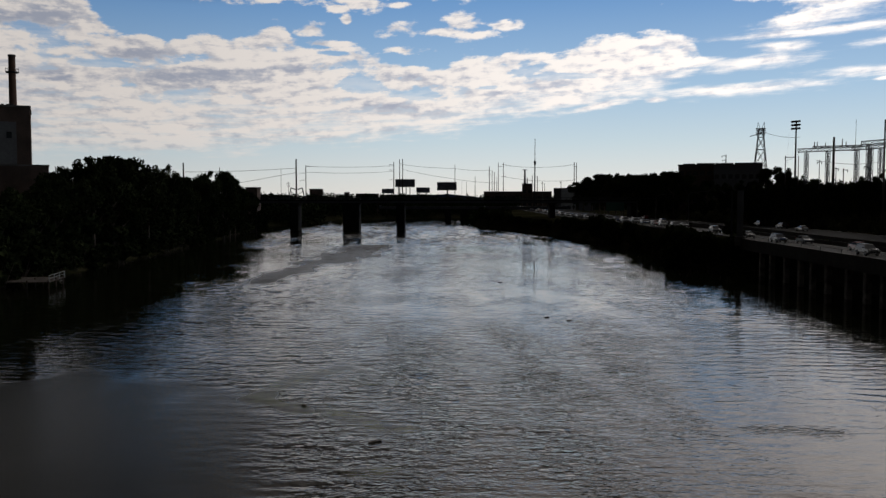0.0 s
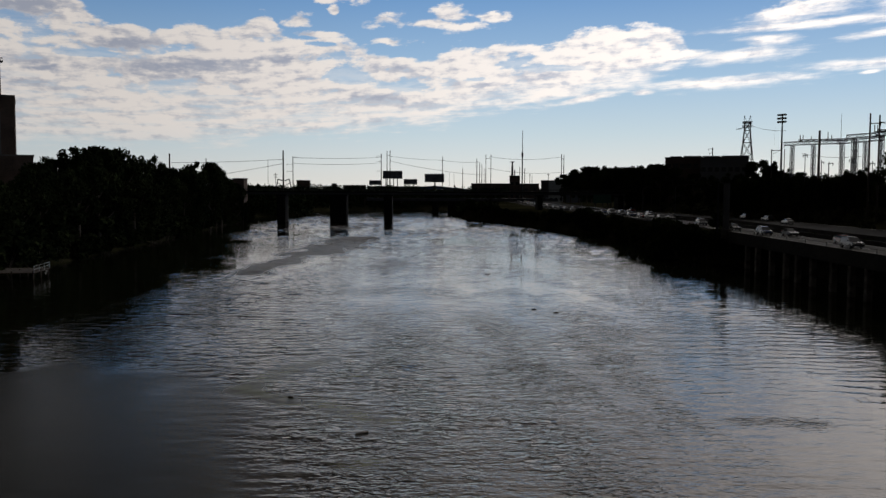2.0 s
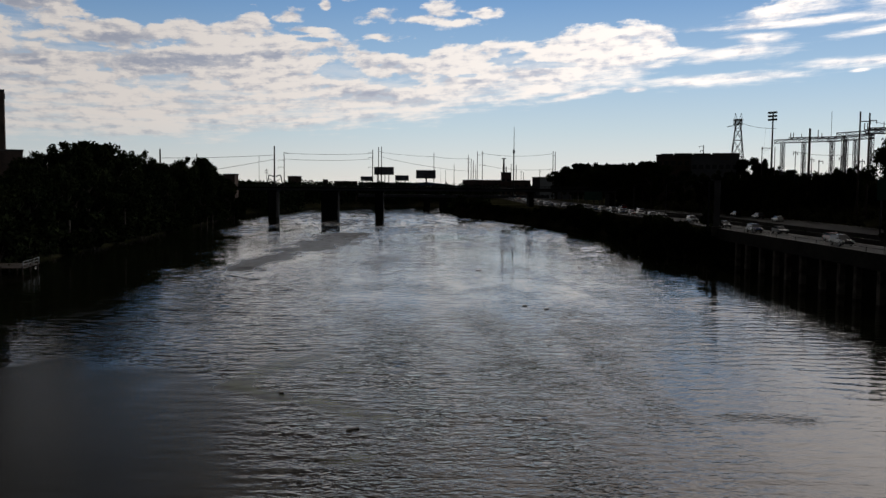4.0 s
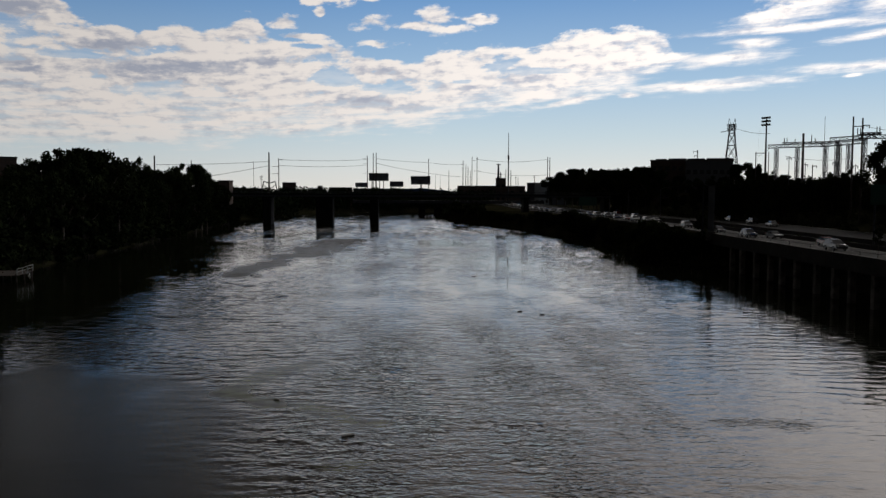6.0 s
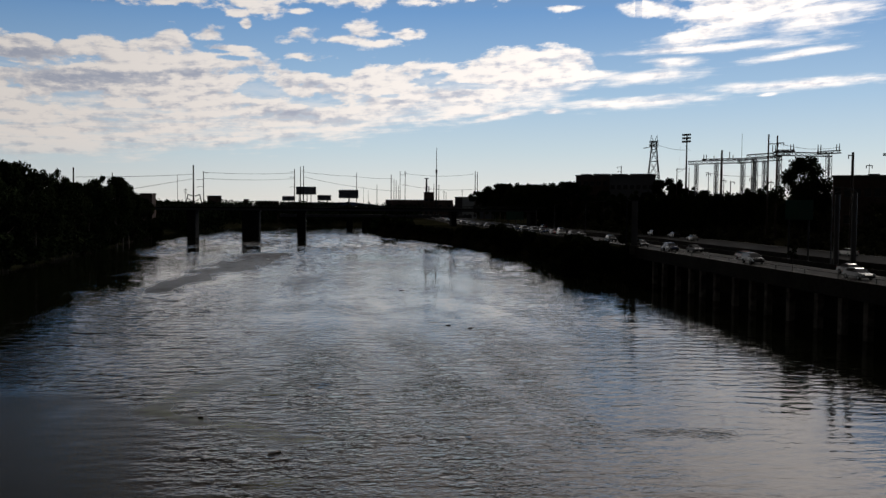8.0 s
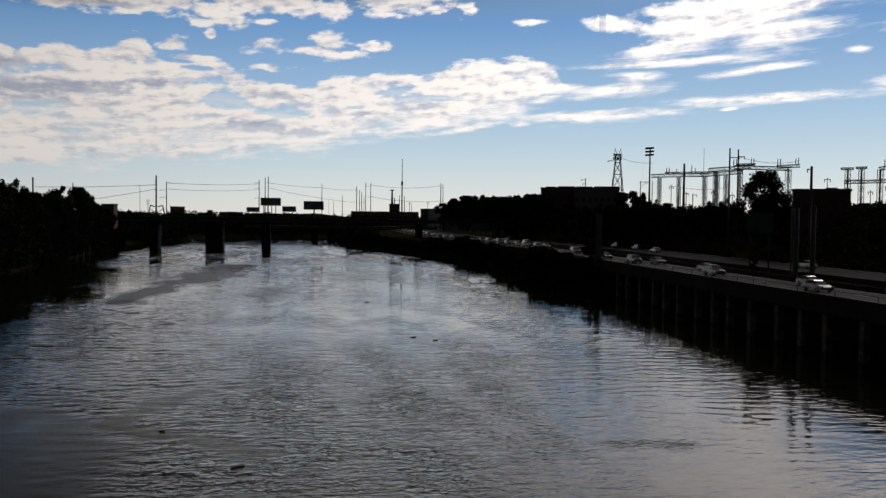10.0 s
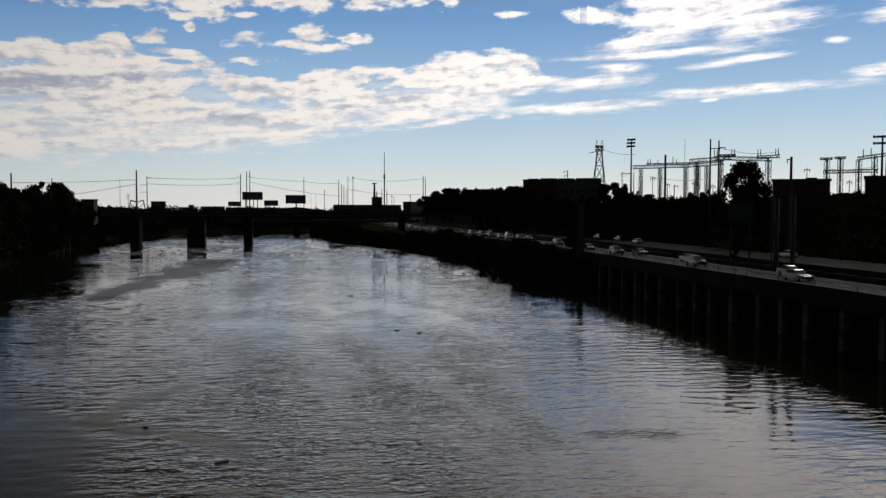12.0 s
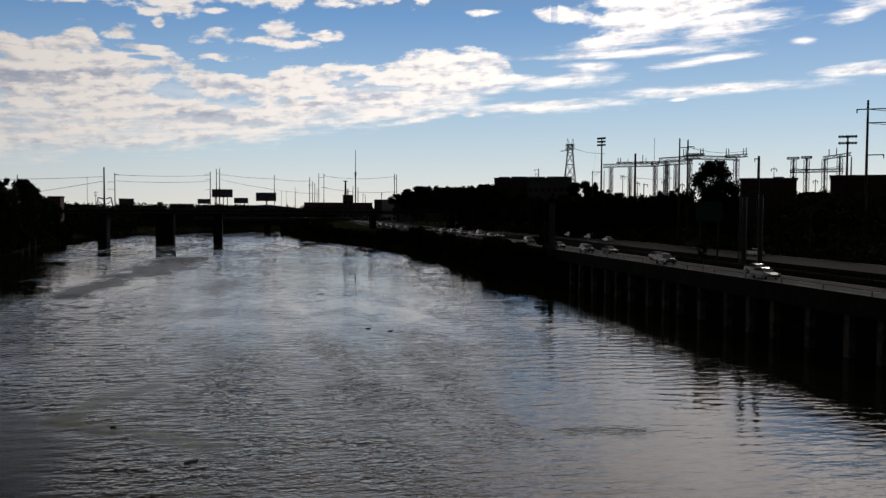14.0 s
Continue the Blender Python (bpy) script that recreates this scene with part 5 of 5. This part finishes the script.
# ---------------------------------------------------------------- vehicles
def slab(bm, profile, half, inset):
    """A side outline (length, height) swept across the width; the upper edge is drawn in by inset."""
    top = max(p[1] for p in profile)
    low = min(p[1] for p in profile)
    rings = []
    for s in (-1, 1):
        rings.append([bm.verts.new((s * (half - inset * ((h - low) / (top - low)) ** 2), l, h)) for l, h in profile])
    n = len(profile)
    for i in range(n):
        j = (i + 1) % n
        bm.faces.new((rings[0][i], rings[0][j], rings[1][j], rings[1][i]))
    bm.faces.new(rings[0][::-1])
    bm.faces.new(rings[1])
    bmesh.ops.recalc_face_normals(bm, faces=bm.faces)
    bmesh.ops.bevel(bm, geom=[e for e in bm.edges], offset=0.04, segments=2, affect="EDGES")
    return bm


KINDS = {  # body outline, glasshouse outline, roof outline, half width, wheel radius; the front points to -length
    "sedan": ([(-2.3, 0.35), (2.3, 0.35), (2.33, 0.85), (2.2, 0.98), (1.5, 1.0), (-0.9, 0.96), (-2.0, 0.82), (-2.33, 0.65)],
              [(-1.05, 0.95), (1.75, 0.97), (1.15, 1.38), (-0.25, 1.38)], [(-0.3, 1.36), (1.2, 1.36), (1.05, 1.45), (-0.1, 1.45)], 0.9, 0.33),
    "suv": ([(-2.3, 0.42), (2.3, 0.42), (2.33, 1.0), (2.25, 1.1), (-1.1, 1.1), (-2.1, 0.98), (-2.33, 0.75)],
            [(-1.2, 1.08), (2.2, 1.08), (1.95, 1.62), (-0.5, 1.62)], [(-0.55, 1.6), (2.0, 1.6), (1.9, 1.72), (-0.35, 1.72)], 0.95, 0.38),
    "van": ([(-2.6, 0.42), (2.6, 0.42), (2.62, 1.15), (2.5, 1.25), (-1.7, 1.2), (-2.4, 1.0), (-2.62, 0.75)],
            [(-1.85, 1.18), (2.5, 1.22), (2.4, 1.95), (-1.0, 1.95)], [(-1.05, 1.93), (2.45, 1.93), (2.35, 2.1), (-0.8, 2.1)], 1.0, 0.36)}


def make_car(kind):
    body, glass, roof, half, wr = KINDS[kind]
    c = thing("car", "car", "car")
    part("body", slab(bmesh.new(), body, half, 0.1), None, c)
    part("glasshouse", slab(bmesh.new(), glass, half - 0.1, 0.16), CAR_GLASS, c, "dark tinted car glass")
    part("roof", slab(bmesh.new(), roof, half - 0.24, 0.05), None, c)
    length = 1.42 if kind != "van" else 1.65
    for sx, yy in product((-1, 1), (-length, length)):
        w = part("wheel", bar((sx * (half - 0.22), yy, wr), (sx * (half + 0.01), yy, wr), wr, wr, 14), RUBBER, c)
        part("rim", bar((sx * (half + 0.005), yy, wr), (sx * (half + 0.03), yy, wr), wr * 0.62, wr * 0.55, 10), RIM, w)
    ends = max(p[0] for p in body)
    zz = body[0][1] + 0.32
    for sx in (-1, 1):
        part("headlight", box(sx * half * 0.78 - 0.18, sx * half * 0.78 + 0.18, -ends - 0.03, -ends + 0.12, zz, zz + 0.16, 0.03), HEADLIGHT, c)
        part("tail_light", box(sx * half * 0.8 - 0.14, sx * half * 0.8 + 0.14, ends - 0.1, ends + 0.02, zz + 0.1, zz + 0.3, 0.03), TAIL_RED, c)
        part("mirror", box(sx * (half + 0.02) - 0.1, sx * (half + 0.02) + 0.1, glass[0][0] + 0.35, glass[0][0] + 0.5, glass[0][1] + 0.05, glass[0][1] + 0.22, 0.02), RUBBER, c)
    part("front_bumper", box(-half * 0.92, half * 0.92, -ends - 0.06, -ends + 0.1, body[0][1] - 0.02, body[0][1] + 0.2, 0.03), CAR_GLASS, c)
    return c


MODELS = {k: make_car(k) for k in KINDS}
NAMES = {"sedan": "sedan", "suv": "sport utility car", "van": "van"}
TAKEN = set()


def park(kind, paint, x, y, zz, turn, where):
    src = MODELS[kind]
    m = pose(x, y, zz, 0, 0, turn)
    if kind in TAKEN:
        c = copy_thing(src, m)
    else:
        TAKEN.add(kind)
        c = src
        c.matrix_basis = m
    for p in c.children:
        if p.name.split(".")[0] in ("body", "roof"):
            if not p.data.materials:
                p.data.materials.append(PAINTS["white"])
            p.material_slots[0].link = "OBJECT"
            p.material_slots[0].material = PAINTS[paint]
    tagged(c, "%s %s %s" % (paint, NAMES[kind], where), "car", "cars on the highway")


rng = random.Random(3)
PAINT_LIST = ["white", "silver", "grey", "grey", "black", "grey", "grey", "black", "black", "blue", "beige", "black", "silver", "red", "black"]
KIND_LIST = ["sedan", "suv", "sedan", "suv", "sedan", "suv", "sedan", "suv", "sedan", "suv", "sedan", "sedan", "suv", "sedan", "van"]


def traffic(path, lanes, y0, y1, gap, spread, facing, where):
    for off in lanes:
        y = y0 + rng.uniform(0, gap)
        while y < y1:
            x, zz = smooth_line(y, path) + off, smooth_line(y, ROAD_Z)
            turn = -math.degrees(math.atan2(smooth_line(y + 3, path) - smooth_line(y - 3, path), 6)) + facing
            park(rng.choice(KIND_LIST), rng.choice(PAINT_LIST), x, y, zz, turn, where)
            y += gap * rng.uniform(1 - spread, 1 + spread)


traffic(ROAD_X, (-1.75, 2.0), 98, 250, 34, 0.45, 0, "driving on the riverside carriageway")
traffic(ROAD_X, (-1.75, 2.0), 252, 460, 12, 0.4, 0, "in dense traffic by the river bend")
traffic(ROAD_X, (-1.75, 2.0), 465, 980, 15, 0.4, 0, "in distant slow traffic")
traffic(FAR_X, (-2.0, 1.7, 5.3), 150, 420, 150, 0.5, 180, "driving on the far carriageway")

# ---------------------------------------------------------------- driftwood
for (x, y, l, turn) in ((-4.4, 57.4, 0.95, 32), (13.7, 117.5, 0.6, 0), (16.2, 114.4, 0.6, 5), (10.6, 165.5, 0.9, -5), (-10.6, 67.5, 0.4, -30)):
    d = thing("driftwood", "dark waterlogged branch floating on the river", "driftwood", (x, y, 0), turn, "floating driftwood")
    bm = bar((-l / 2, 0, 0.02), (l / 2, 0.05, 0.05), 0.09, 0.05, 7)
    add_bar(bm, (l * 0.1, 0, 0.03), (l * 0.3, 0.15, 0.16), 0.035, 0.015, 5)
    part("branch", bm, BARK, d)

# a pale concrete block at the water's edge beyond the bridge
b = thing("bank_block", "pale concrete block at the water's edge", "block", (18.6, 556, 0), 10)
part("block", box(-1.6, 1.6, -1.5, 1.5, -0.5, 4.2, 0.1), PALE, b)
part("coping", box(-1.8, 1.8, -1.7, 1.7, 4.2, 4.5, 0.05), CONCRETE, b)
